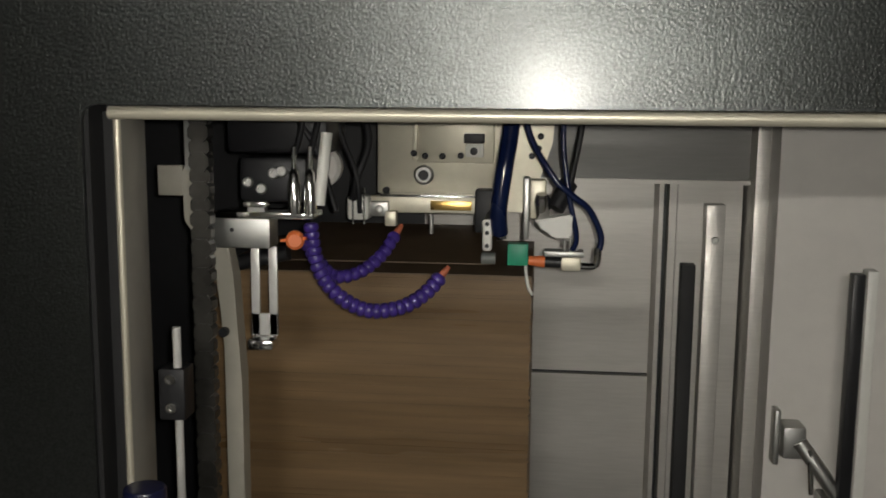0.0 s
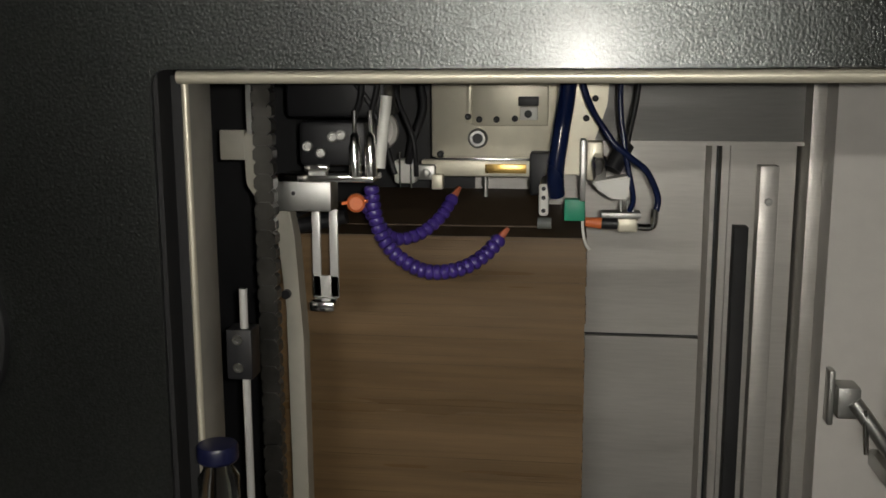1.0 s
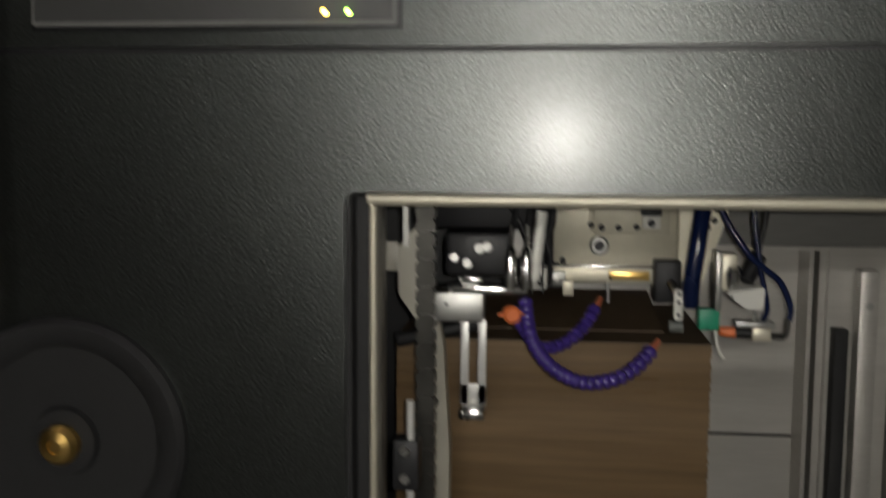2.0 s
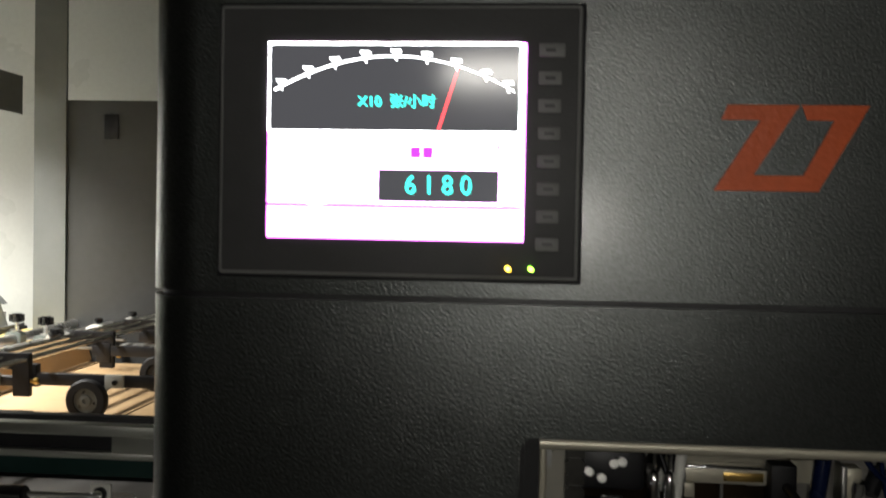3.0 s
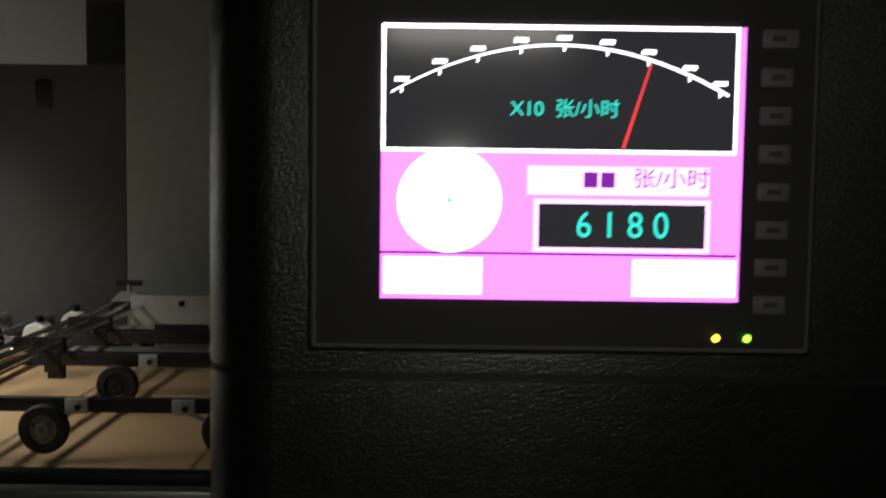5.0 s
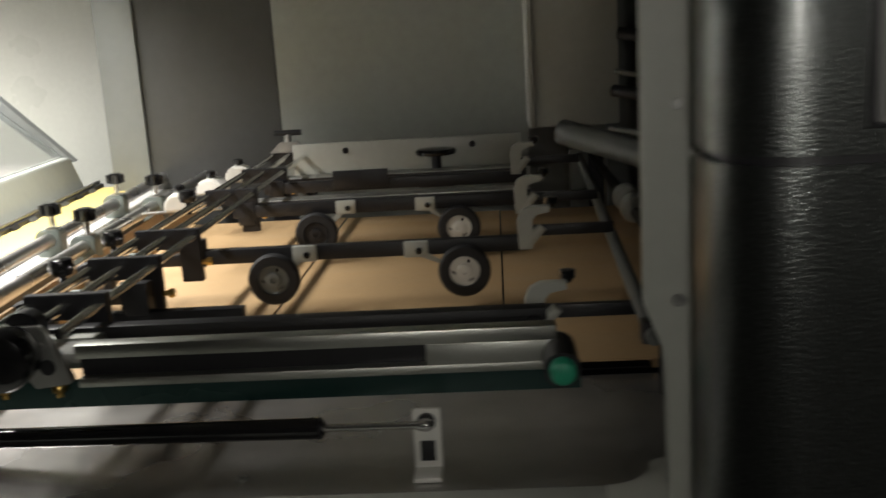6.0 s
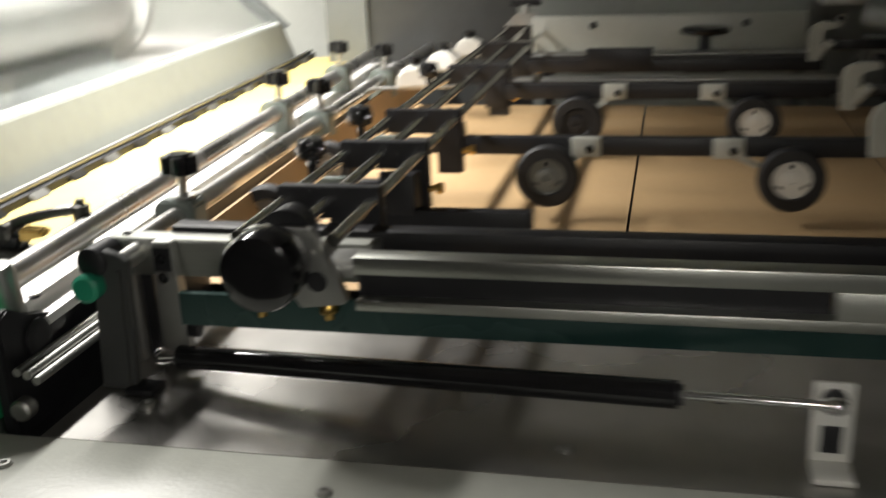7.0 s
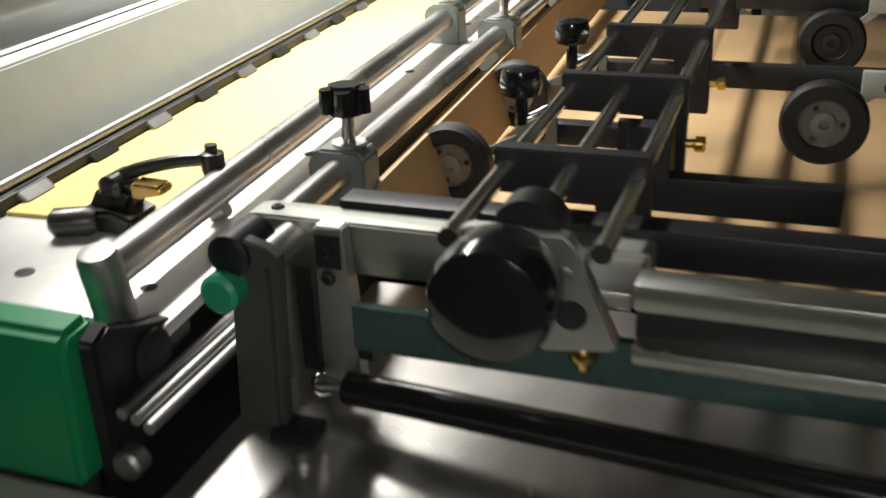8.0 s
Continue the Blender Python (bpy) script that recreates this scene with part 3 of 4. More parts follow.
for label, pts, r in (("thick dark blue corrugated hose beside the head", [(0.425, 0.26, 1.26), (0.424, 0.25, 1.15), (0.418, 0.24, 1.10), (0.413, 0.24, 1.06), (0.414, 0.25, 1.035)], 0.0085),
                      ("thin dark blue air hose hanging in a loop", [(0.437, 0.26, 1.26), (0.437, 0.25, 1.15), (0.463, 0.24, 1.095), (0.483, 0.24, 1.075), (0.501, 0.245, 1.06), (0.513, 0.25, 1.035), (0.512, 0.25, 1.02)], 0.0032),
                      ("thin black cable behind the nozzle", [(0.502, 0.30, 1.26), (0.494, 0.28, 1.15), (0.484, 0.27, 1.09), (0.48, 0.262, 1.07)], 0.003),
                      ("thin blue air hose beside the cable", [(0.48, 0.26, 1.26), (0.474, 0.25, 1.14), (0.48, 0.245, 1.08), (0.489, 0.245, 1.035), (0.486, 0.25, 1.02)], 0.0028)):
    single("air_hose", tube(pts, r), BLUE if "blue" in label else BLACK, label, "hose", "hoses over the stack")

# ---------- left side of the window: chain, posts, bracket ----------
ch = thing("lift_chain", (0.157, 0.12, 0.3), "oily dark roller chain hanging straight", "chain")
for k in range(64):
    zc = 0.5 + 0.0127 * k
    w = 0.0055 if k % 2 else 0.0075
    part("link", prism([(0.157 - 0.009, zc - 0.0035), (0.157 - 0.0045, zc - 0.0085), (0.157 + 0.0045, zc - 0.0085), (0.157 + 0.009, zc - 0.0035), (0.157 + 0.009, zc + 0.0035), (0.157 + 0.0045, zc + 0.0085), (0.157 - 0.0045, zc + 0.0085), (0.157 - 0.009, zc + 0.0035)], "y", 0.12 - w, 0.12 + w), CHAINM, ch)
rd = thing("guide_rod", (0.15, 0.067, 0.3), "thin chrome rod held by a black two-screw clamp", "rod")
part("lower_rod", rod((0.15, 0.067, 0.3), (0.15, 0.067, 0.893), 0.0035), PALE, rd)
part("upper_rod", rod((0.15, 0.067, 0.938), (0.15, 0.067, 0.973), 0.0035), PALE, rd)
part("clamp", box(0.135, 0.158, 0.06, 0.085, 0.893, 0.938, 0.002), BLACK, rd)
for z in (0.904, 0.929):
    screw("screw", rd, (0.146, 0.06, z), (0, -1, 0), 0.0048, CHROME)
wp = thing("column_post", (0.165, 0.18, 0.3), "cream painted tapered upright post", "post")
part("post", prism([(0.16, 0.3), (0.176, 0.3), (0.174, 0.9), (0.168, 1.0), (0.163, 1.029), (0.148, 1.029), (0.158, 0.93)], "y", 0.168, 0.19, 0.0015), CREAMP, wp)
part("bore", ring((0.159, 0.168, 0.946), (0, -1, 0), [(0.0045, 0), (0.0045, 0.006)], 14), BLACK, wp)
bk = thing("side_stop", (0.19, 0.165, 0.93), "bare steel stop bracket with a slotted strap", "bracket")
part("block", box(0.147, 0.2075, 0.155, 0.185, 1.028, 1.056, 0.0015), ZINC, bk)
part("bore", ring((0.172, 0.155, 1.045), (0, -1, 0), [(0.002, 0), (0.002, 0.0006)], 12), BLACK, bk)
part("top_plate", box(0.158, 0.249, 0.15, 0.19, 1.0562, 1.0625, 0.001), CHROME, bk)
part("top_key", box(0.184, 0.206, 0.15, 0.165, 1.0665, 1.0715, 0.0008), CHROME, bk)
part("key_foot", box(0.187, 0.203, 0.155, 0.165, 1.0625, 1.0668), ZINC, bk)
part("strap_side", box(0.1845, 0.1925, 0.17, 0.1735, 0.943, 1.028, 0.0006), PALE, bk)
part("strap_side", box(0.2015, 0.2095, 0.17, 0.1735, 0.943, 1.028, 0.0006), PALE, bk)
part("strap_end", box(0.1845, 0.2095, 0.17, 0.1735, 0.9425, 0.964, 0.0006), PALE, bk)
part("strap_toe", box(0.1845, 0.2095, 0.152, 0.1735, 0.9325, 0.9425, 0.003), CHROME, bk)
fin = thing("cam_plate", (0.13, 0.16, 1.02), "pale cream cam plate on the side frame", "plate")
part("plate", prism([(0.124, 1.098), (0.143, 1.12), (0.15, 1.12), (0.15, 1.028), (0.142, 1.028), (0.125, 1.052)], "y", 0.16, 0.172, 0.0012), CREAMP, fin)
part("tab", box(0.1, 0.124, 0.162, 0.17, 1.075, 1.103, 0.001), CREAMP, fin)
part("strip", box(0.131, 0.136, 0.15, 0.16, 1.10, 1.16), ZINC, fin)
valve = thing("air_valve", (0.24, 0.145, 1.06), "pair of chrome air fittings over the bracket", "air fitting")
for x in (0.2335, 0.248):
    part("fitting", ring((x, 0.145, 1.0625), (0, 0, 1), [(0.0058, 0), (0.0058, 0.026), (0.0045, 0.03), (0.0042, 0.037), (0.002, 0.04), (0.002, 0.06)], 16), CHROME, valve)
part("barrel", rod((0.255, 0.15, 1.07), (0.262, 0.152, 1.135), 0.0052), WHITE, valve)
mech = thing("side_mechanism", (0.2, 0.25, 1.05), "oily black cast mechanism with screws", "mechanism")
part("casting", box(0.165, 0.232, 0.2, 0.26, 1.066, 1.11, 0.006), BLACK, mech)
part("upper_casting", box(0.15, 0.25, 0.21, 0.3, 1.112, 1.2, 0.006), BLACK, mech)
part("lower_shaft", rod((0.11, 0.25, 0.99), (0.2, 0.25, 1.01), 0.008), BLACK, mech)
part("cream_lobe", ring((0.225, 0.3, 1.095), (0, -1, 0), [(0.022, 0), (0.022, 0.01), (0.018, 0.014)], 24), WHITEWALL, mech)
for x, z in ((0.175, 1.085), (0.188, 1.079), (0.2, 1.094), (0.208, 1.096)):
    screw("screw", mech, (x, 0.199, z), (0, -1, 0.2), 0.0055, ZINC)
for dx, pts in ((0, [(0.21, 0.19, 1.24), (0.212, 0.19, 1.17), (0.24, 0.2, 1.12), (0.262, 0.19, 1.06)]), (2, [(0.232, 0.17, 1.25), (0.238, 0.16, 1.15), (0.2335, 0.146, 1.115)]), (3, [(0.25, 0.17, 1.25), (0.254, 0.16, 1.16), (0.248, 0.146, 1.115)])):
    single("cable", tube(pts, 0.0028), BLACK, "black air line beside the side frame", "cable", "cables beside the side frame")


for label, pts in (("black corrugated hose beside the head", [(0.262, 0.33, 1.26), (0.265, 0.32, 1.16), (0.272, 0.31, 1.12), (0.262, 0.3, 1.085), (0.255, 0.31, 1.06)]),
                   ("thin black cable behind the fittings", [(0.24, 0.28, 1.26), (0.246, 0.27, 1.15), (0.268, 0.26, 1.09), (0.27, 0.27, 1.05)])):
    single("head_hose", tube(pts, 0.0042 if "corrugated" in label else 0.0026), BLACK, label, "hose", "hoses over the stack")


def bead_hose(label, pts, beads, r):
    """A hose of ball-jointed segments on one line, each a body of revolution."""
    th = thing("jointed_hose", pts[0], label, "hose", "jointed hoses")
    line = smooth_line(pts, 24)
    lens = [0.0]
    for a, b in zip(line, line[1:]):
        lens.append(lens[-1] + (b - a).length)
    for k in range(beads):
        d = lens[-1] * (k + 0.5) / beads
        i = max(j for j in range(len(lens) - 1) if lens[j] <= d)
        p = line[i].lerp(line[i + 1], (d - lens[i]) / max(lens[i + 1] - lens[i], 1e-6))
        way = line[i + 1] - line[i]
        h = lens[-1] / beads
        part("joint", ring(p, way, [(r * 0.62, -h * 0.6), (r * 0.95, -h * 0.35), (r, 0), (r * 0.9, h * 0.3), (r * 0.62, h * 0.6)], 14), PURPLE, th)
    part("nozzle", rod(line[-1] - (line[-2] - line[-1]).normalized() * -0.002, line[-1] + (line[-1] - line[-3]).normalized() * 0.011, 0.0042, 0.0022, 12), TIPM, th, "small dull orange tip")
    return th


bead_hose("violet jointed coolant hose curling over the stack", [(0.247, 0.15, 1.053), (0.25, 0.148, 1.03), (0.256, 0.146, 1.01), (0.272, 0.143, 0.99), (0.30, 0.14, 0.9765), (0.332, 0.14, 0.9805), (0.353, 0.145, 0.993), (0.366, 0.15, 1.008)], 25, 0.0072)
h2 = bead_hose("violet jointed coolant hose curling behind the first", [(0.234, 0.17, 1.04), (0.245, 0.172, 1.02), (0.262, 0.18, 1.0), (0.285, 0.19, 1.003), (0.304, 0.2, 1.018), (0.316, 0.21, 1.037)], 17, 0.0066)
tap = part("tap", ring((0.2345, 0.142, 1.039), (0.2, -1, 0), [(0.007, -0.01), (0.0085, -0.004), (0.0085, 0.006), (0.006, 0.009)], 14), ORANGE, h2, "orange tap with a thin lever")
part("lever", rod((0.222, 0.138, 1.0385), (0.246, 0.138, 1.041), 0.0016), ORANGE, tap)

# ---------- delivery table ----------
TZ = 0.945
frm = thing("opening_frame", (-0.2, 0.25, 0.3), "light grey enamelled frame round the delivery opening", "frame", kind="structure")
part("upright", prism([(-0.222, 1.9), (-0.146, 1.9), (-0.146, 0.945), (-0.205, 0.945), (-0.207, 1.09), (-0.224, 1.128)], "y", 0.25, 0.262, 0.002), GREY, frm)
corner = [(-0.146, 0.222), (-0.146, 0.40)] + [(-0.205 - 0.045 * (1 - math.cos(a)), 0.363 - 0.045 * math.sin(a)) for a in (radians(90 * k / 6) for k in range(7))]
part("corner_plate", prism(corner + [(-0.25, 0.222)], "z", 0.925, TZ - 0.0005), GREY, frm)
part("sill", box(-1.75, -0.25, 0.222, 0.318, 0.925, TZ - 0.0005, 0.002), GREY, frm, "light grey sill with a row of screws")
part("apron", box(-1.75, -0.146, 0.225, 0.232, 0.05, 0.925), GREY, frm)
for x in (-0.252, -0.495, -0.738, -0.981, -1.038):
    screw("screw", frm, (x, 0.275 if x > -1 else 0.291, TZ - 0.001), (0, 0, 1), 0.0058)
for z in (1.282, 1.131):
    screw("screw", frm, (-0.197, 0.25, z), (0, -1, 0), 0.0052)
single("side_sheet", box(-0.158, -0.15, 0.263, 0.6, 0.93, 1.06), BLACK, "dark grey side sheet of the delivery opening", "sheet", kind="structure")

deck = thing("steel_deck", (-0.6, 0.45, 0.9), "polished steel deck plate with reflections and scratches", "deck plate")
part("plate", box(-0.98, -0.16, 0.3185, 0.60, 0.935, TZ - 0.001), PLATE, deck)
screw("screw", deck, (-0.921, 0.375, TZ - 0.001), (0, 0, 1), 0.0075)
screw("screw", deck, (-0.585, 0.355, TZ - 0.001), (0, 0, 1), 0.006)
table = thing("belt_table", (-0.6, 1.1, 0.3), "dark conveyor table under the moving boards", "conveyor")
part("bed", box(-1.3, 0.35, 0.601, 1.66, 0.90, 0.9265), BLACK, table)
part("cross_member", box(-1.3, -0.16, 0.56, 0.60, 0.70, 0.934), GREYD, table)
part("skirt", box(-1.3, 0.35, 0.63, 1.64, 0.0, 0.90), BLACK, table)
for y in (0.7, 0.95, 1.2, 1.45):
    part("belt", box(-1.28, -0.16, y - 0.03, y + 0.03, 0.9265, 0.9275), RUBBER, table)

# aluminium cross rail with a long slot
rail = thing("cross_rail", (-0.6, 0.4, 1.03), "slotted aluminium cross rail over the steel deck", "rail")
part("upper_flange", box(-0.745, -0.285, 0.388, 0.408, 1.058, 1.072, 0.0015), ALU, rail)
part("lower_flange", box(-0.745, -0.285, 0.388, 0.408, 1.029, 1.038, 0.0015), ALU, rail)
part("web", box(-0.745, -0.408, 0.400, 0.408, 1.038, 1.058), BLACK, rail, "dark recessed slot")
part("end_plate", box(-0.408, -0.285, 0.3875, 0.4, 1.0375, 1.0585, 0.001), ALU, rail)
part("end_boss", rod((-0.283, 0.345, 1.043), (-0.283, 0.41, 1.043), 0.0165), BLACK, rail)
part("end_knob", ring((-0.283, 0.345, 1.045), (0, -1, 0), [(0.011, 0), (0.0122, 0.003), (0.0122, 0.012), (0.010, 0.016), (0.006, 0.0175)], 24), GREEN, rail, "round green plastic cap")
part("arm_bar", prism([(-0.985, 1.046), (-0.982, 1.06), (-0.978, 1.062), (-0.745, 1.062), (-0.745, 1.03), (-0.975, 1.03), (-0.983, 1.036)], "y", 0.444, 0.467, 0.0015), ALU, rail, "flat machined end bar")
part("teal_strip", box(-0.9, -0.262, 0.409, 0.415, 1.002, 1.029), TEAL, rail, "dark teal strip under the rail")
part("sheet_edge", box(-0.745, -0.3, 0.409, 0.43, 1.0255, 1.0285), SHEET, rail, "thin tan edge strip")
part("bracket_foot", box(-0.97, -0.955, 0.4675, 0.48, TZ, 1.04), BLACK, rail)
screw("screw", rail, (-0.966, 0.456, 1.0615), (0, 0, 1), 0.004, BLACK)
bb = thing("black_bar", (-0.55, 0.475, 1.03), "matt black square bar behind the rail", "bar")
part("bar", box(-0.93, -0.29, 0.465, 0.485, 1.036, 1.058, 0.001), BLACK, bb)
part("hanger", box(-0.31, -0.298, 0.4085, 0.466, 1.038, 1.05), BLACK, bb)
part("hanger", box(-0.93, -0.915, 0.43, 0.466, 1.03, 1.05), BLACK, bb)

lev = thing("cover_lever", (-0.91, 0.4, 0.96), "bare steel lever with two socket screws", "lever")
part("plate", prism([(-0.931, 1.064), (-0.914, 1.064), (-0.911, 1.02), (-0.908, 0.957), (-0.933, 0.957)], "y", 0.431, 0.4435, 0.001), ZINC, lev)
part("lug", rod((-0.909, 0.437, 0.985), (-0.9, 0.437, 0.985), 0.006), BLACK, lev)
for z in (1.05, 1.033):
    screw("screw", lev, (-0.9235, 0.431, z), (0, -1, 0), 0.0048, KNOBM)
gs = thing("gas_spring", (-0.7, 0.38, 0.97), "black gas spring with a chrome rod", "gas spring")
A, C = Vector((-0.925, 0.424, 0.966)), Vector((-0.409, 0.35, 0.994))
B = A.lerp(C, 0.806)
part("tube", rod(A + (B - A) * 0.03, B, 0.0102, n=24), KNOBM, gs)
part("collar", rod(B, B + (C - B) * 0.03, 0.0075), BLACK, gs)
part("piston_rod", rod(B, C, 0.0036), CHROME, gs, "slim chrome rod")
part("ball_end", ring(A - (B - A).normalized() * 0.004, (1, 0, 0), [(0.003, -0.008), (0.0075, -0.004), (0.008, 0.001), (0.006, 0.007), (0.005, 0.016)], 18), CHROME, gs)
part("ball_end", ring(C, (1, 0, 0), [(0.003, -0.01), (0.006, -0.004), (0.0065, 0.001), (0.004, 0.006)], 16), CHROME, gs)
sb = thing("spring_bracket", (-0.409, 0.37, TZ), "small white two-hole bracket for the gas spring", "bracket")
part("plate", box(-0.422, -0.396, 0.359, 0.364, TZ, 1.006, 0.0012), WHITE, sb)
part("pivot", ring((-0.409, 0.359, 0.994), (0, -1, 0), [(0.0085, 0), (0.0085, 0.004), (0.006, 0.006), (0.003, 0.005)], 18), BLACK, sb)
part("pivot_pin", ring((-0.409, 0.354, 0.994), (0, -1, 0), [(0.004, 0), (0.004, 0.008), (0.002, 0.009)], 12), CHROME, sb)
part("slot", box(-0.416, -0.402, 0.3575, 0.3592, 0.955, 0.975, 0.0006), BLACK, sb)
part("foot", box(-0.422, -0.396, 0.333, 0.359, TZ - 0.0005, TZ + 0.004, 0.001), WHITE, sb)

# handwheel bracket at the rail's left end
tb = thing("adjuster", (-0.79, 0.36, 1.03), "steel adjuster plate with a black handwheel", "adjuster")
part("plate", prism([(-0.832, 1.088), (-0.826, 1.091), (-0.779, 1.091), (-0.774, 1.086), (-0.752, 1.036), (-0.755, 1.032), (-0.79, 1.028), (-0.8, 1.046), (-0.83, 1.056)], "y", 0.392, 0.402, 0.0012), ZINC, tb)
part("handwheel", ring((-0.8075, 0.392, 1.066), (0, -1, 0), [(0.024, 0.0), (0.03, 0.003), (0.031, 0.012), (0.031, 0.028), (0.0285, 0.034), (0.022, 0.0365), (0.012, 0.0372)], 44), KNOBM, tb, "glossy black handwheel")
part("boss", ring((-0.80, 0.402, 1.085), (0, 1, 0), [(0.018, 0), (0.018, 0.02), (0.014, 0.024)], 28), BLACK, tb)
screw("screw", tb, (-0.7785, 0.392, 1.071), (0, -1, 0), 0.0045, ZINC)
part("slot_bore", ring((-0.775, 0.392, 1.05), (0, -1, 0), [(0.008, 0), (0.008, 0.0006)], 18), BLACK, tb)
for x in (-0.77, -0.825):
    part("brass_screw", ring((x, 0.4, 1.031), (0, 0, -1), [(0.0055, 0), (0.0075, 0.003), (0.0075, 0.008), (0.004, 0.010), (0.004, 0.014)], 14), BRASS, tb, "knurled brass screw")
part("link_plate", box(-0.85, -0.748, 0.402, 0.4435, 1.05, 1.06, 0.001), ZINC, tb)

# three guide rods with black carriers
XR = (-0.839, -0.8005, -0.762)
gr = thing("guide_rod_rack", (-0.8, 1.1, 1.02), "three parallel steel rods through black carrier plates", "rod frame")
for x in XR:
    part("rod", rod((x, 0.398, 1.081), (x, 1.74, 1.088), 0.0052, n=16), CHROME, gr)
for y in (0.508, 0.68, 0.85, 1.2, 1.46, 1.72):
    part("carrier", prism([(-0.846, 1.0935), (-0.755, 1.0935), (-0.755, 1.018), (-0.785, 1.018), (-0.785, 1.066), (-0.846, 1.066)], "y", y - 0.006, y + 0.007, 0.001), BLACK, gr, "black carrier plate")
    part("brass_screw", ring((-0.755, y, 1.045), (1, 0, 0), [(0.0035, 0), (0.0035, 0.006), (0.006, 0.007), (0.006, 0.013), (0.004, 0.014)], 12), BRASS, gr)
for y in (0.68, 0.85, 1.2):
    part("clamp_knob", ring((-0.874, y - 0.015, 1.076), (0, 0, 1), [(0.005, -0.02), (0.005, 0), (0.014, 0.003), (0.0165, 0.012), (0.014, 0.022), (0.006, 0.024)], 10), KNOBM, gr, "black star knob")
    part("clamp_stem", rod((-0.874, y - 0.015, 1.058), (-0.84, y, 1.074), 0.003), CHROME, gr)
part("bearing", box(-0.85, -0.75, 1.715, 1.745, 0.93, 1.0), BLACK, gr)


def arm(y, x0, x1, z0, z1, label):
    th = thing("wheel_arm", ((x0 + x1) / 2, y, z0), label, "arm", "arms over the boards")
    part("bar", box(x0, x1, y - 0.008, y + 0.008, z0, z1, 0.001), BLACK, th)
    return th


SPIN = []


def wheel(th, at, r, hub, axle_to):
    """A rubber wheel that turns about the line across the boards; its own origin is the axle."""
    at = Vector(at)
    me = mesh_of("wheel", ring((0, 0, 0), (0, -1, 0), [(r * 0.6, -0.009), (r * 0.92, -0.0085), (r, -0.005), (r, 0.005), (r * 0.92, 0.0085), (r * 0.6, 0.009), (r * 0.58, 0.004)], 36), RUBBER, (0, 0, 0))
    ob = new("wheel", me)
    ob.parent = th
    ob.location = at - ORG[th.name]
    tagged(ob, "black rubber wheel")
    ORG[ob.name] = at
    part("hub", ring(at, (0, -1, 0), [(r * 0.595, -0.007), (r * 0.595, 0.005), (r * 0.55, 0.0065), (r * 0.5, 0.005), (r * 0.3, 0.005), (r * 0.27, 0.009), (r * 0.12, 0.0095), (r * 0.1, 0.006)], 28), hub, ob, "grey metal hub")
    for k in range(3):
        a = k * math.tau / 3 + 0.4
        part("hub_hole", ring(at + Vector((0.42 * r * math.cos(a), -0.0052, 0.42 * r * math.sin(a))), (0, -1, 0), [(r * 0.07, 0), (r * 0.07, 0.0006)], 8), BLACK, ob)
    q = Vector(axle_to)
    part("axle", rod(at, (at.x, at.y + 0.018, at.z), 0.005), ZINC, th)
    part("fork", prism([(at.x - 0.004, at.z - 0.004), (at.x + 0.004, at.z - 0.006), (q.x, q.z - 0.008), (q.x, q.z + 0.004)], "y", at.y + 0.01, at.y + 0.014, 0.0005), CLAMPM if hub is ZINC else GREY, th, "pale angled wheel fork")
    part("clamp", box(q.x - 0.016, q.x + 0.018, q.y - 0.016, q.y - 0.0085, q.z - 0.011, q.z + 0.012, 0.0012), CLAMPM if hub is ZINC else GREY, th)
    part("clamp_screw", ring((q.x + 0.006, q.y - 0.0165, q.z), (0, -1, 0), [(0.004, 0), (0.005, 0.004), (0.005, 0.009), (0.003, 0.0095)], 10), KNOBM, th)
    SPIN.append((ob, at - ORG[th.name], r))


R0 = 0.037
a1 = arm(0.887, -0.778, -0.295, 1.026, 1.047, "black square arm carrying two rubber wheels")
wheel(a1, (-0.658, 0.862, 1.0052), R0, GREYD, (-0.615, 0.887, 1.037))
wheel(a1, (-0.386, 0.862, 1.0052), R0, WHITE, (-0.455, 0.887, 1.036))
a2 = arm(1.2, -0.80, -0.30, 1.036, 1.058, "black square arm with two small wheels further back")
wheel(a2, (-0.651, 1.175, 1.0052), R0, BLACK, (-0.60, 1.2, 1.047))
wheel(a2, (-0.404, 1.175, 1.0052), R0, WHITE, (-0.462, 1.2, 1.046))
a3 = arm(1.45, -0.80, -0.28, 1.034, 1.056, "black square arm near the back rail")
part("stub", box(-0.66, -0.55, 1.436, 1.442, 1.04, 1.075, 0.001), BLACK, a3)
a4 = arm(0.643, -0.85, -0.646, 1.0, 1.026, "short black square arm under the rod frame")
part("drop", box(-0.80, -0.76, 0.651, 0.659, 1.0, 1.06, 0.001), BLACK, a4)
a5 = arm(0.742, -0.895, -0.79, 1.018, 1.036, "short black arm holding the side wheels")
part("bar", box(-0.895, -0.79, 0.944, 0.96, 1.018, 1.036, 0.001), BLACK, a5)
wheel(a5, (-0.947, 0.715, 1.0022), 0.034, ZINC, (-0.88, 0.742, 1.03))
wheel(a5, (-0.951, 0.93, 1.0022), 0.034, ZINC, (-0.88, 0.955, 1.03))
for y in (0.643, 0.887, 1.2, 1.45):
    part("tie", box(-0.79, -0.76, y - 0.009, y + 0.009, 1.03, 1.07, 0.001), BLACK, gr)

for ob, up in ((a1, 0.007), (a2, 0.007), (a3, 0.009), (a4, 0.008), (bb, 0.009)):
    ob.location.z += up

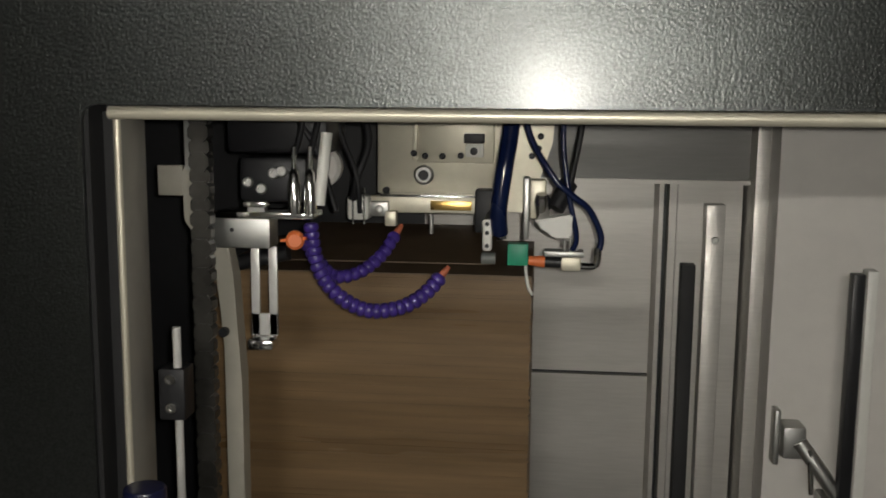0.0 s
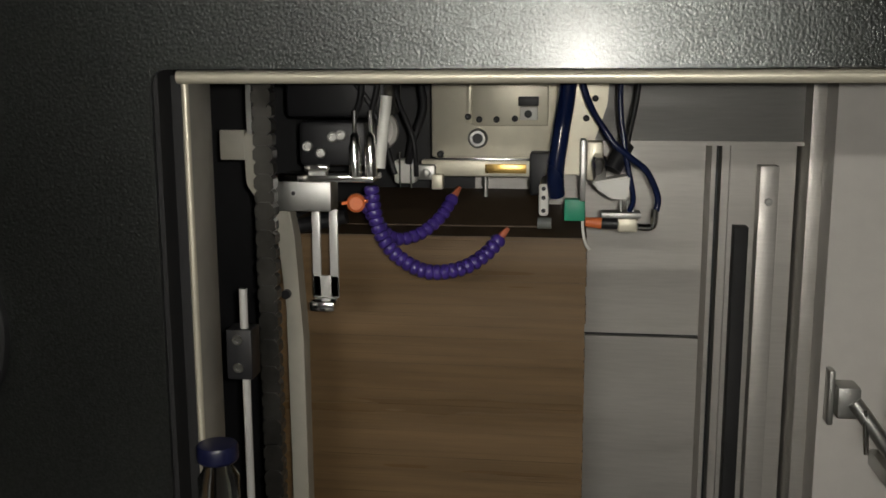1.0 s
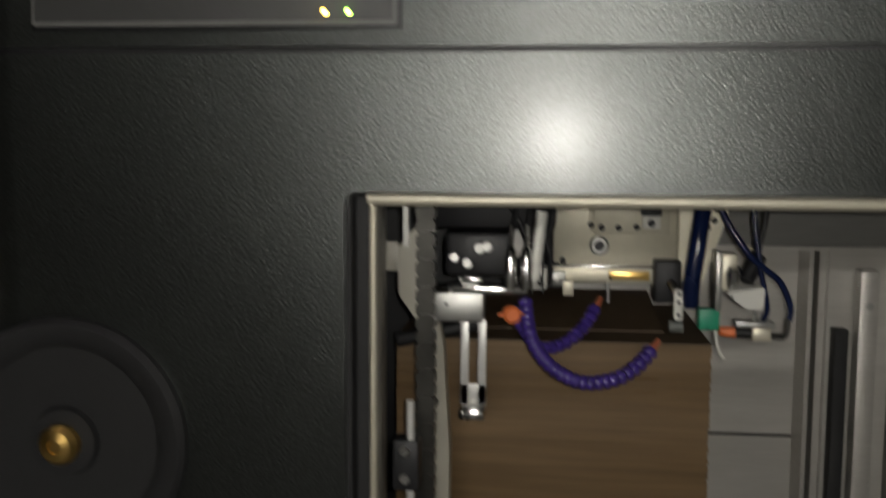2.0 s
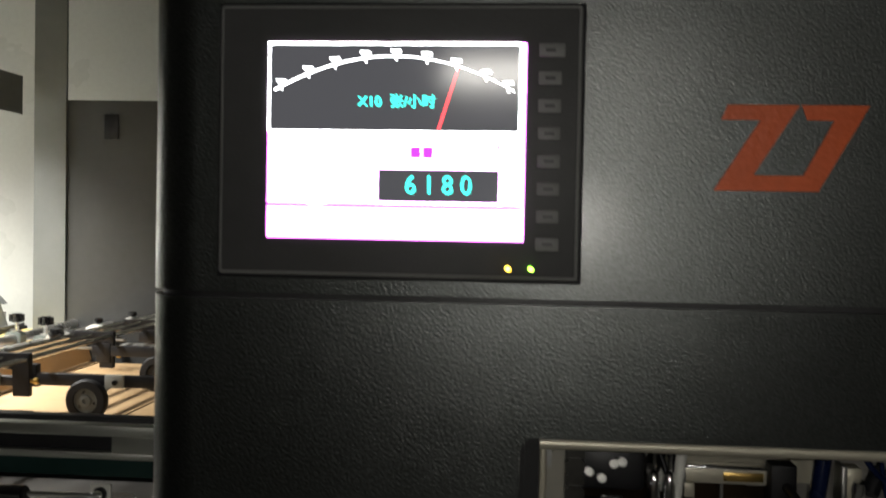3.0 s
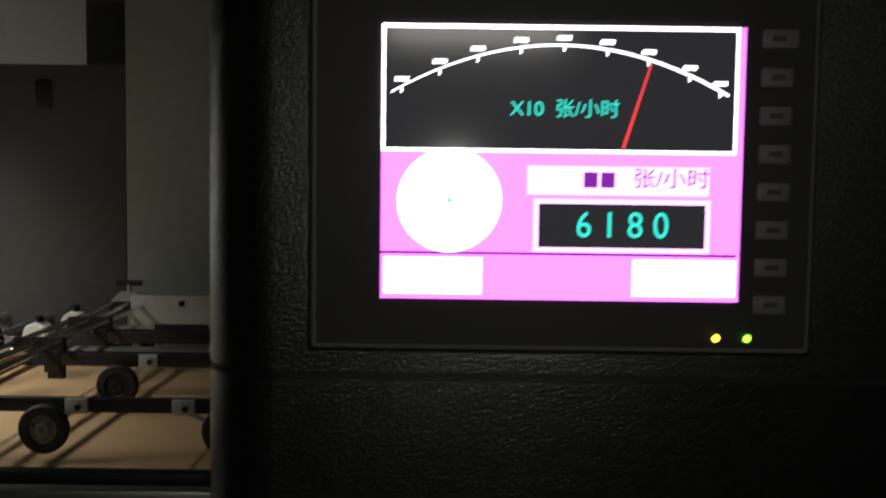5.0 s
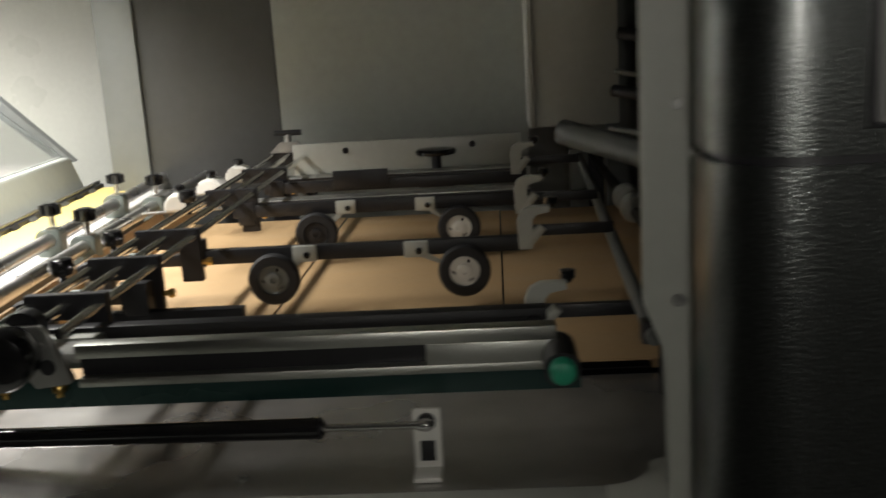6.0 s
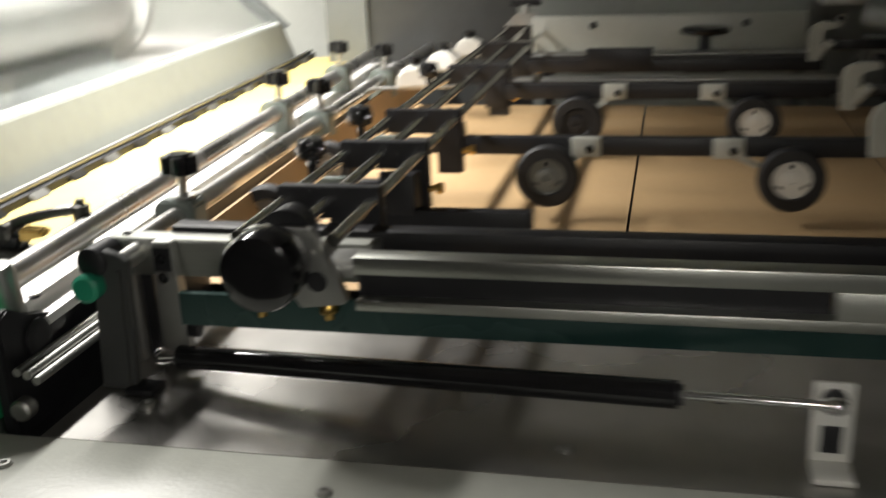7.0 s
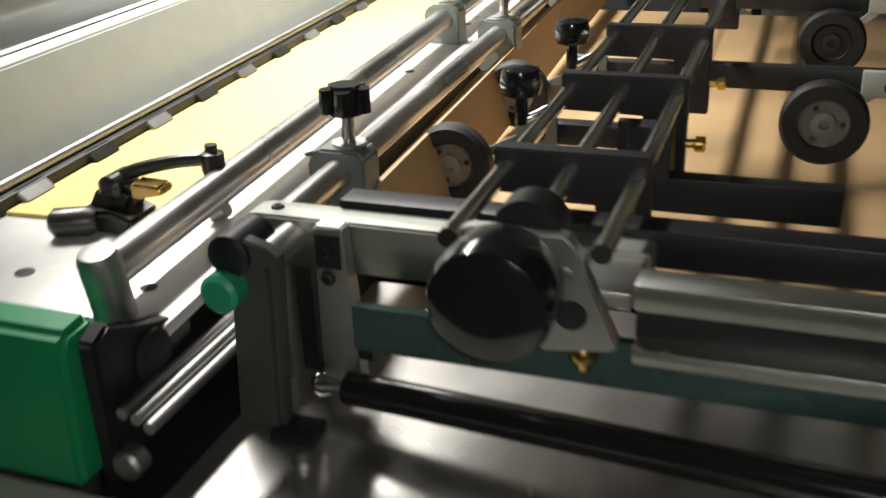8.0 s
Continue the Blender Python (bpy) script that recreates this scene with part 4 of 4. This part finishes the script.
part("end_spindle", rod((-0.8005, 1.72, 1.0935), (-0.8005, 1.72, 1.135), 0.006), ZINC, gr)
part("end_handle", rod((-0.83, 1.72, 1.138), (-0.771, 1.72, 1.138), 0.0065), BLACK, gr, "small black cross handle")
part("end_yoke", prism([(-0.845, 1.094), (-0.756, 1.094), (-0.78, 1.118), (-0.82, 1.118)], "y", 1.712, 1.728, 0.002), ZINC, gr)
for x, y, turn in ((-0.925, 1.30, 8), (-0.915, 1.48, -12), (-0.905, 1.66, 5)):
    wb = thing("guide_block", (x, y, 1.035), "white plastic guide block with a dark screw", "block", "white blocks beside the rods")
    part("block", prism([(x - 0.03, 1.045), (x - 0.026, 1.068), (x - 0.01, 1.078), (x + 0.014, 1.078), (x + 0.03, 1.062), (x + 0.03, 1.045)], "y", y - 0.02, y + 0.02, 0.004), WHITE, wb)
    part("screw", ring((x, y, 1.078), (0, 0, 1), [(0.005, 0), (0.011, 0.004), (0.011, 0.013), (0.006, 0.015)], 10), KNOBM, wb)
    part("strap", box(x - 0.075, x + 0.075, y - 0.006, y + 0.006, 1.0405, 1.045, 0.001), ZINC, wb)
    swing(wb, turn, (x, y, 0))
for y, z, label in ((1.33, 1.044, "flat grey steel bar across the table"), (1.56, 1.052, "flat grey steel bar near the back rail")):
    fb = thing("cross_bar", (-0.5, y, z), label, "bar", "flat bars across the table")
    part("bar", box(-0.79, -0.275, y - 0.02, y + 0.02, z, z + 0.008, 0.001), ZINC, fb)
    part("edge", box(-0.79, -0.275, y - 0.0235, y - 0.0202, z - 0.014, z + 0.006), BLACK, fb)

# pale hooks on a long bar beside the outlet
hb = thing("hook_bar", (-0.19, 0.95, 1.04), "grey round bar beside the outlet", "bar")
part("bar", rod((-0.19, 0.42, 1.045), (-0.155, 1.7, 1.055), 0.008), GREYD, hb)
part("end_block", box(-0.2, -0.1585, 0.43, 0.45, 1.035, 1.058, 0.002), BLACK, hb)
part("back_block", box(-0.175, -0.135, 1.69, 1.72, 0.93, 1.07, 0.002), GREYD, hb)
for y, z in ((0.556, 1.072), (0.864, 1.1), (1.075, 1.111), (1.417, 1.124)):
    hk = thing("paper_hook", (-0.285, y, z - 0.055), "cream plastic hook finger with a black screw", "hook", "row of hooks beside the outlet")
    out = [(-0.264, z), (-0.264, z - 0.009), (-0.283, z - 0.011), (-0.289, z - 0.018), (-0.289, z - 0.06), (-0.308, z - 0.06), (-0.31, z - 0.02), (-0.304, z - 0.006), (-0.292, z)]
    part("hook", prism(out, "y", y - 0.012, y + 0.002, 0.001), GREY, hk)
    part("knuckle", rod((-0.297, y - 0.006, z - 0.055), (-0.275, y - 0.006, z - 0.03), 0.007), GREY, hk)
    part("holder", box(-0.29, -0.175, y + 0.004, y + 0.014, z - 0.045, z - 0.03, 0.001), BLACK, hk)
    part("screw", ring((-0.262, y + 0.006, z - 0.005), (0, 0, 1), [(0.004, 0), (0.009, 0.006), (0.009, 0.014), (0.005, 0.015)], 10), KNOBM, hk)

# outlet rollers
orl = thing("outlet_roller", (-0.11, 1.1, 1.03), "dark outlet shaft with pale rollers", "roller")
part("shaft", rod((-0.115, 0.5, 1.04), (-0.115, 1.75, 1.04), 0.009), BLACK, orl)
for y in (0.80, 1.10, 1.2):
    part("roller", ring((-0.115, y, 1.045), (0, 1, 0), [(0.01, -0.02), (0.021, -0.018), (0.023, -0.012), (0.023, 0.012), (0.021, 0.018), (0.01, 0.02)], 24), WALLG, orl)
part("drum", rod((-0.2, 1.52, 1.128), (-0.03, 1.36, 1.085), 0.026), GREYD, orl)
part("bearing", box(-0.135, -0.095, 0.49, 0.5, 0.93, 1.06), BLACK, orl)
part("bearing", box(-0.135, -0.095, 1.75, 1.76, 0.93, 1.06), BLACK, orl)
# the outlet's shade is put into the dark colours of these rods
for k in (0, 2, 3, 5):
    single("tie_rod", rod((-0.125 + 0.004 * k, 1.34, 1.15 + 0.034 * k), (0.028, 1.22 + 0.01 * k, 1.125 + 0.034 * k), 0.005 + 0.003 * (k % 3)), (GREYD, BLACK, BLACK)[k % 3], "steel tie rod coloured dark for the shade in the outlet", "rod", "tie rods in the outlet")
# black sheet set where the outlet opening is only dark with shade
single("outlet_dark_sheet", box(0.03, 0.045, 0.9, 1.9, 0.98, 1.85), BLACK, "black sheet standing in for the dark inside the outlet", "sheet", kind="structure")

# back of the table
bk2 = thing("back_rail", (-0.53, 1.68, 1.03), "pale grey enamelled back rail over the table", "rail")
part("rail", box(-0.785, -0.28, 1.678, 1.69, 1.036, 1.103, 0.002), GREY, bk2)
part("shelf", box(-0.785, -0.28, 1.64, 1.678, 1.03, 1.036, 0.001), GREY, bk2)
part("leg", box(-0.785, -0.765, 1.691, 1.7, 0.9, 1.1), GREYD, bk2)
part("leg", box(-0.3, -0.28, 1.691, 1.7, 0.9, 1.1), GREYD, bk2)
for x in (-0.667, -0.387):
    screw("screw", bk2, (x, 1.678, 1.085), (0, -1, 0), 0.007, BLACK)
dk = thing("adjusting_handwheel", (-0.465, 1.6, 1.06), "flat black knob on the back rail", "knob")
part("disc", ring((-0.462, 1.59, 1.075), (0, 0, 1), [(0.03, 0), (0.042, 0.003), (0.044, 0.009), (0.04, 0.014), (0.02, 0.016)], 28), KNOBM, dk)
part("stem", rod((-0.462, 1.59, 1.04), (-0.462, 1.59, 1.075), 0.01), BLACK, dk)
part("block", box(-0.5, -0.425, 1.57, 1.64, 1.01, 1.04, 0.002), BLACK, dk)
for ob in (bk2, dk):
    ob.location.z += 0.011
single("wall_6", box(-0.83, -0.26, 1.80, 1.81, 0.0, 2.2), WALLG, "dull grey back cover of the delivery", "wall panel", kind="structure")
single("wall_8", box(-1.15, -0.832, 1.80, 1.84, 0.0, 1.65), GREYK, "dark grey rear switch box of the delivery", "wall panel", kind="structure")
single("wall_7", box(-1.24, -1.15, 1.79, 1.80, 0.0, 2.2), GREYD, "dull grey back post of the delivery", "wall panel", kind="structure")
single("name_plate", box(-1.045, -1.006, 1.795, 1.7995, 1.545, 1.612, 0.001), BLACK, "small black plate on the dark switch box", "plate")
cb = thing("corner_box", (-0.17, 1.7, 1.131), "pale grey sheet metal corner box", "box")
part("body", box(-0.25, -0.074, 1.606, 1.82, 1.131, 2.2, 0.003), GREY, cb)
part("flange", box(-0.262, -0.2505, 1.6, 1.82, 1.131, 2.2, 0.001), GREY, cb)

swing(single("edge_board", prism([(-0.965, 1.028), (-0.959, 1.029), (-0.941, 0.973), (-0.947, 0.972)], "y", 0.59, 1.6), SHEET, "upright brown board along the edge of the table", "board"), 2.5, (-0.96, 0.6, 0))

# ---------- left side: rods, clamps, pale plates ----------
sp = thing("side_plate", (-1.12, 1.2, 1.0), "bright bare side plate with countersunk screws", "plate")
part("plate", box(-1.25, -1.008, 0.386, 1.9, 1.004, 1.0125, 0.001), PALE, sp)
part("web", box(-1.24, -1.23, 0.43, 1.9, 0.3, 1.004), GREYD, sp)
part("web", box(-1.03, -1.022, 0.43, 1.9, 0.3, 1.004), BLACK, sp)
for y in (0.427, 0.681, 0.955, 1.2, 1.45):
    part("screw", ring((-1.0435, y, 1.0125), (0, 0, 1), [(0.0055, 0), (0.0055, 0.0006), (0.0035, 0.0009)], 12), BLACK, sp)
part("screw", ring((-1.135, 0.43, 1.0125), (0, 0, 1), [(0.0065, 0), (0.0065, 0.0006), (0.004, 0.0009)], 12), BLACK, sp)
yb = single("yellow_board", box(-1.212, -1.088, 0.512, 1.88, 1.0127, 1.0157), YELLOW, "pale yellow board lying on the side plate", "board")
bs = single("board_shelf", box(-1.75, -1.2505, 0.43, 1.95, 0.93, 1.004), GREYD, "grey shelf beside the side plate", "shelf")
gp = thing("gripper_rail", (-1.22, 1.2, 1.01), "oily dark strip with a row of small clips", "rail")
part("strip", box(-1.234, -1.214, 0.40, 1.9, 1.0127, 1.024, 0.001), BLACK, gp)
part("top_rod", rod((-1.226, 0.40, 1.0275), (-1.226, 1.9, 1.0275), 0.0042, n=10), ZINC, gp)
for k in range(15):
    y = 0.53 + 0.09 * k
    part("clip", prism([(-1.206, 1.0162), (-1.215, 1.024), (-1.219, 1.024), (-1.2142, 1.0162)], "y", y, y + 0.035, 0.001), (ZINC, CHAINM)[k % 2], gp)
fr = thing("guard_frame", (-1.3, 1.2, 1.0), "grey guard frame with a tilted clear pane", "guard")
part("lower_bar", prism([(-1.30, 1.0045), (-1.237, 1.0045), (-1.27, 1.096), (-1.30, 1.1)], "y", 0.45, 1.85, 0.002), WALLG, fr)
part("upper_bar", prism([(-1.88, 1.60), (-1.85, 1.60), (-1.85, 1.66), (-1.88, 1.66)], "y", 0.55, 1.85, 0.002), GREYD, fr)
part("pane", prism([(-1.286, 1.1), (-1.282, 1.1), (-1.858, 1.60), (-1.862, 1.60)], "y", 0.58, 1.84), CLEAR, fr, "clear plastic pane").visible_shadow = False
part("end_bar", prism([(-1.30, 1.086), (-1.26, 1.086), (-1.83, 1.66), (-1.88, 1.60)], "y", 1.85, 1.88, 0.002), GREYD, fr)
part("leg", box(-1.262, -1.2365, 0.50, 0.53, 1.0127, 1.4, 0.003), BLACK, fr)
for ob in (sp, yb, bs, gp, fr):
    swing(ob)
# white sheet added to give the bright glare behind the pane
single("bright_backdrop", prism([(-2.25, 0.99), (-2.245, 0.99), (-2.5, 2.0), (-2.505, 2.0)], "y", 0.6, 3.6), WHITE, "white sheet added as bright backdrop behind the drum", "paper web")
drum = thing("delivery_drum", (-1.95, 1.6, 0.95), "white flanged drum behind the clear pane", "drum")
part("drum", rod((-1.98, 0.9, 1.14), (-1.98, 2.1, 1.14), 0.12, n=32), WHITE, drum)
part("flange", rod((-1.98, 2.1, 1.14), (-1.98, 2.13, 1.14), 0.16, n=32), WHITE, drum)
part("stand", box(-2.08, -1.88, 1.0, 2.0, 0.0, 1.03), GREYD, drum)
single("wall_9", box(-3.0, -1.26, 2.75, 3.2, 0.0, 2.5, 0.01), GREY, "pale painted end unit of the machine", "machine cover", kind="structure")
single("rear_cover", box(-2.6, -1.76, 0.45, 2.6, 0.0, 0.99), WHITEWALL, "pale painted end cover of the machine", "cover")

for x0, y0, lean, r, clamps, label in ((-1.042, 0.378, 0.06, 0.0122, (1.1, 1.45), "polished round rod along the side plate"),
                                       (-0.978, 0.455, 0.033, 0.0105, (0.585, 1.03, 1.4), "polished round rod beside the boards")):
    def along(y):
        return x0 - lean * (y - y0)
    rr = thing("slide_rod", (x0, 1.1, 1.03), label, "rod", "slide rods")
    part("rod", rod((along(y0 + 0.01), y0 + 0.01, 1.041), (along(1.95), 1.95, 1.041), r, n=24), RODM, rr)
    if r > 0.011:
        part("end_stud", ring((x0, y0 + 0.008, 1.041), (0, -0.15, 1), [(0.0125, -0.10), (0.0125, 0.010), (0.0105, 0.0155), (0.006, 0.0165)], 20), ZINC, rr)
    else:
        part("end_stud", box(x0 - 0.012, x0 + 0.012, y0, y0 + 0.016, 0.93, 1.05, 0.002), ZINC, rr)
    part("end_block", box(along(1.9) - 0.015, along(1.9) + 0.015, 1.9, 1.93, 0.93, 1.055, 0.002), ZINC, rr)
    for y in clamps:
        x = along(y)
        ck = thing("rod_clamp", (x, y, 1.03), "grey clamp block with a black star knob on the rod", "clamp", "clamps on the slide rods")
        part("block", prism([(x - 0.021, 1.0), (x - 0.023, 1.048), (x - 0.014, 1.058), (x + 0.016, 1.058), (x + 0.021, 1.052), (x + 0.021, 1.0)], "y", y - 0.015, y + 0.013, 0.002), CLAMPM, ck)
        part("washer", rod((x + 0.004, y, 1.058), (x + 0.004, y, 1.0605), 0.012), ZINC, ck)
        part("stud", rod((x + 0.004, y, 1.0605), (x + 0.004, y, 1.084), 0.0048), CHROME, ck)
        kb = bmesh.new()
        for k in range(5):
            a = k * math.tau / 5
            add_rod(kb, (x + 0.004 + 0.0115 * math.cos(a), y + 0.0115 * math.sin(a), 1.083), (x + 0.004 + 0.0125 * math.cos(a), y + 0.0125 * math.sin(a), 1.1), 0.0072, 0.006, 10)
        add_rod(kb, (x + 0.004, y, 1.081), (x + 0.004, y, 1.102), 0.0125, 0.0105, 14)
        part("star_knob", kb, KNOBM, ck, "black star knob")
cl = thing("toggle_clamp", (-1.09, 0.5, 1.04), "oily black toggle clamp arm on the round rod", "clamp")
part("pivot", ring((-1.142, 0.482, 1.0235), (0.9, 0.4, 0), [(0.006, -0.016), (0.0105, -0.012), (0.0105, 0.01), (0.007, 0.016)], 14), CHAINM, cl)
part("base", prism([(-1.155, 1.0127), (-1.105, 1.0127), (-1.1, 1.024), (-1.118, 1.03), (-1.15, 1.026)], "y", 0.49, 0.525, 0.003), CHAINM, cl)
part("body", prism([(-1.148, 1.02), (-1.112, 1.022), (-1.104, 1.038), (-1.114, 1.047), (-1.135, 1.042)], "y", 0.5, 0.522, 0.004), BLACK, cl)
part("knuckle", ring((-1.122, 0.511, 1.043), (0, 1, 0), [(0.005, -0.014), (0.009, -0.011), (0.009, 0.011), (0.005, 0.014)], 14), CHAINM, cl)
part("jaw", prism([(-1.108, 1.034), (-1.082, 1.04), (-1.084, 1.046), (-1.108, 1.047)], "y", 0.503, 0.52, 0.002), BRASS, cl, "worn brass jaw")
part("arm", tube([(-1.122, 0.512, 1.047), (-1.108, 0.518, 1.052), (-1.085, 0.527, 1.0565), (-1.062, 0.535, 1.058)], 0.0052, 10), CHAINM, cl)
part("tip", ring((-1.06, 0.536, 1.014), (0, 0, 1), [(0.005, 0), (0.0075, 0.004), (0.0068, 0.03), (0.0085, 0.036), (0.0085, 0.048), (0.0045, 0.0495), (0.0045, 0.054)], 14), CHAINM, cl)
part("spring", rod((-1.062, 0.53, 1.018), (-1.05, 0.53, 1.024), 0.006), ZINC, cl)
pb = thing("pivot_post", (-0.955, 0.385, TZ), "dark bare steel pivot post with a green end cap", "post")
part("post", prism([(-0.975, TZ), (-0.944, TZ), (-0.937, 1.056), (-0.944, 1.062), (-0.958, 1.066), (-0.967, 1.058)], "y", 0.4, 0.409, 0.001), GREYK, pb)
part("cheek", prism([(0.4095, TZ), (0.44, TZ), (0.4275, 1.05), (0.4095, 1.058)], "x", -0.974, -0.966, 0.001), GREYK, pb)
part("edge_rib", prism([(-0.9515, TZ), (-0.9475, TZ), (-0.9425, 1.05), (-0.9465, 1.05)], "y", 0.397, 0.4005, 0.0008), GREYK, pb)
part("foot", box(-0.95, -0.924, 0.39, 0.413, TZ - 0.0005, TZ + 0.004, 0.001), BLACK, pb)
part("cap", ring((-0.969, 0.399, 1.037), (0, -1, 0), [(0.0105, -0.01), (0.0118, 0), (0.0118, 0.011), (0.009, 0.0135)], 22), GREEN, pb, "round green plastic cap")
part("bush", ring((-0.966, 0.409, 1.056), (0, -1, 0), [(0.0125, -0.02), (0.0125, 0.012), (0.009, 0.014)], 20), BLACK, pb)
part("spacer", rod((-0.952, 0.409, 1.05), (-0.952, 0.4438, 1.05), 0.009), ZINC, pb)
sh = thing("roller_shaft", (-0.985, 0.4, 0.97), "three bright shafts in a dark bearing recess", "shaft")
for x, z in ((-1.003, 0.988), (-0.9945, 0.986), (-0.987, 0.982)):
    part("shaft", rod((x, 0.334, z), (x, 0.60, z), 0.0036), ZINC, sh)
part("end_face", ring((-1.003, 0.33, 0.957), (0, -1, 0), [(0.009, -0.01), (0.009, 0.0), (0.007, 0.002)], 20), ZINC, sh)
# black slab stands in for the darkness of the recess
part("recess_dark_slab", prism([(0.331, 0.93), (0.331, 1.03), (0.345, 1.036), (0.37, 1.02), (0.415, 1.008), (0.415, 0.93)], "x", -1.0215, -1.0095, 0.002), BLACK, sh)
part("bearing_boss", ring((-1.0095, 0.375, 1.0), (1, 0, 0), [(0.016, -0.01), (0.016, 0.002), (0.013, 0.004), (0.008, 0.004)], 24), RUBBER, sh)
part("recess_back", box(-1.03, -0.976, 0.6, 0.606, 0.93, 1.012), BLACK, sh)
part("recess_side", box(-0.976, -0.972, 0.4405, 0.606, 0.93, 0.99), BLACK, sh)
part("recess", box(-1.03, -0.981, 0.3185, 0.62, 0.90, 0.93), BLACK, sh)
gb = thing("green_box", (-1.09, 0.36, TZ), "green enamelled gear box with small screws", "gear box")
part("body", prism([(0.318, TZ), (0.322, 1.026), (0.328, 1.036), (0.352, 1.038), (0.352, TZ)], "x", -1.2, -1.024, 0.004), GREENBOX, gb)
for x, z in ((-1.08, 0.965), (-1.15, 0.965)):
    part("screw", ring((x, 0.3185, z), (0, -1, 0), [(0.0035, -0.002), (0.0035, 0.002), (0.002, 0.0022)], 10), BLACK, gb)

wl = thing("work_lamp", (-1.31, 1.12, 1.67), "slim white tube lamp over the delivery end", "lamp")
part("housing", prism([(-1.352, 1.67), (-1.28, 1.695), (-1.29, 1.72), (-1.35, 1.70)], "y", 0.55, 1.70, 0.003), WHITE, wl)
part("arm", box(-1.335, -1.30, 1.70, 1.80, 1.68, 1.70, 0.002), GREYD, wl)
# unseen shade, added to cut the lamp's light off the right-hand boards
part("shade", box(-1.24, -1.236, 0.52, 1.72, 1.602, 1.70), GREYD, wl, "grey baffle added to keep lamp light off the right")
part("shade_top", box(-1.28, -1.236, 0.52, 1.72, 1.7002, 1.703), GREYD, wl)

# ---------- moving boards ----------
SPEED, PITCH, LENGTH = 0.56, 0.33, 0.327
boards = []
for k in range(20):
    ob = single("board_sheet", box(-LENGTH / 2, LENGTH / 2, 0.612, 1.60, 0, 0.0013), SHEET, "tan board sheet running along the table", "board sheet", "boards on the table", origin=(0.17, 0, 0))
    boards.append(ob)

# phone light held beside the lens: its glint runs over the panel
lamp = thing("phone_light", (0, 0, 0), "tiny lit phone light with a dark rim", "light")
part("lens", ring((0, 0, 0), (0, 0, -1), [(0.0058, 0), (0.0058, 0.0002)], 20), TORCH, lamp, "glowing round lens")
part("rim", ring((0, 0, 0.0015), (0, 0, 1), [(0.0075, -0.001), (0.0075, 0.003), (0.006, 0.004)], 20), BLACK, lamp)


def motions():
    # boards leave the outlet one by one, run left and collect under the side plate
    x_in, x_out = 0.17, -1.62
    for k, ob in enumerate(boards):
        z0 = 0.973 - 0.0014 * k
        t0 = 7.3 - (x_in - LENGTH / 2 - -0.56) / SPEED - PITCH / SPEED * (13 - k)
        t1 = t0 + (x_in - x_out) / SPEED
        times = sorted({0.0, 8.0, *[t for t in (t0, t1) if 0 < t < 8], *[0.25 * n for n in range(33) if t0 < 0.25 * n < t1]})
        rows = []
        for t in times:
            x = min(x_in, max(x_out, x_in - SPEED * (t - t0)))
            rows.append((t, pose(x, 0, z0)))
        walk(ob, rows)
    # wheels roll on the boards
    for ob, at, r in SPIN:
        walk(ob, [(0.1 * n, pose(at.x, at.y, at.z, 0, math.degrees(-SPEED / r) * 0.1 * n, 0)) for n in range(81)])
    # pusher, gripper and flap work once for every board
    beat = PITCH / SPEED
    walk(shuttle, [(0.1 * n, pose(0.262 + 0.006 * math.sin(math.tau * (0.1 * n / beat + 0.1)), 0.33, 1.05)) for n in range(81)])
    walk(pin, [(0.1 * n, pose(0.40, 0.25, 1.02 + 0.003 * math.sin(math.tau * 0.1 * n / beat))) for n in range(81)])
    walk(flap, [(0.1 * n, pose(0.433, 0.25, 1.019 + 0.004 * math.sin(math.tau * (0.1 * n / beat - 0.3)))) for n in range(81)])
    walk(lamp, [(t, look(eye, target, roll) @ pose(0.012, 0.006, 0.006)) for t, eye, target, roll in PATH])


motions()
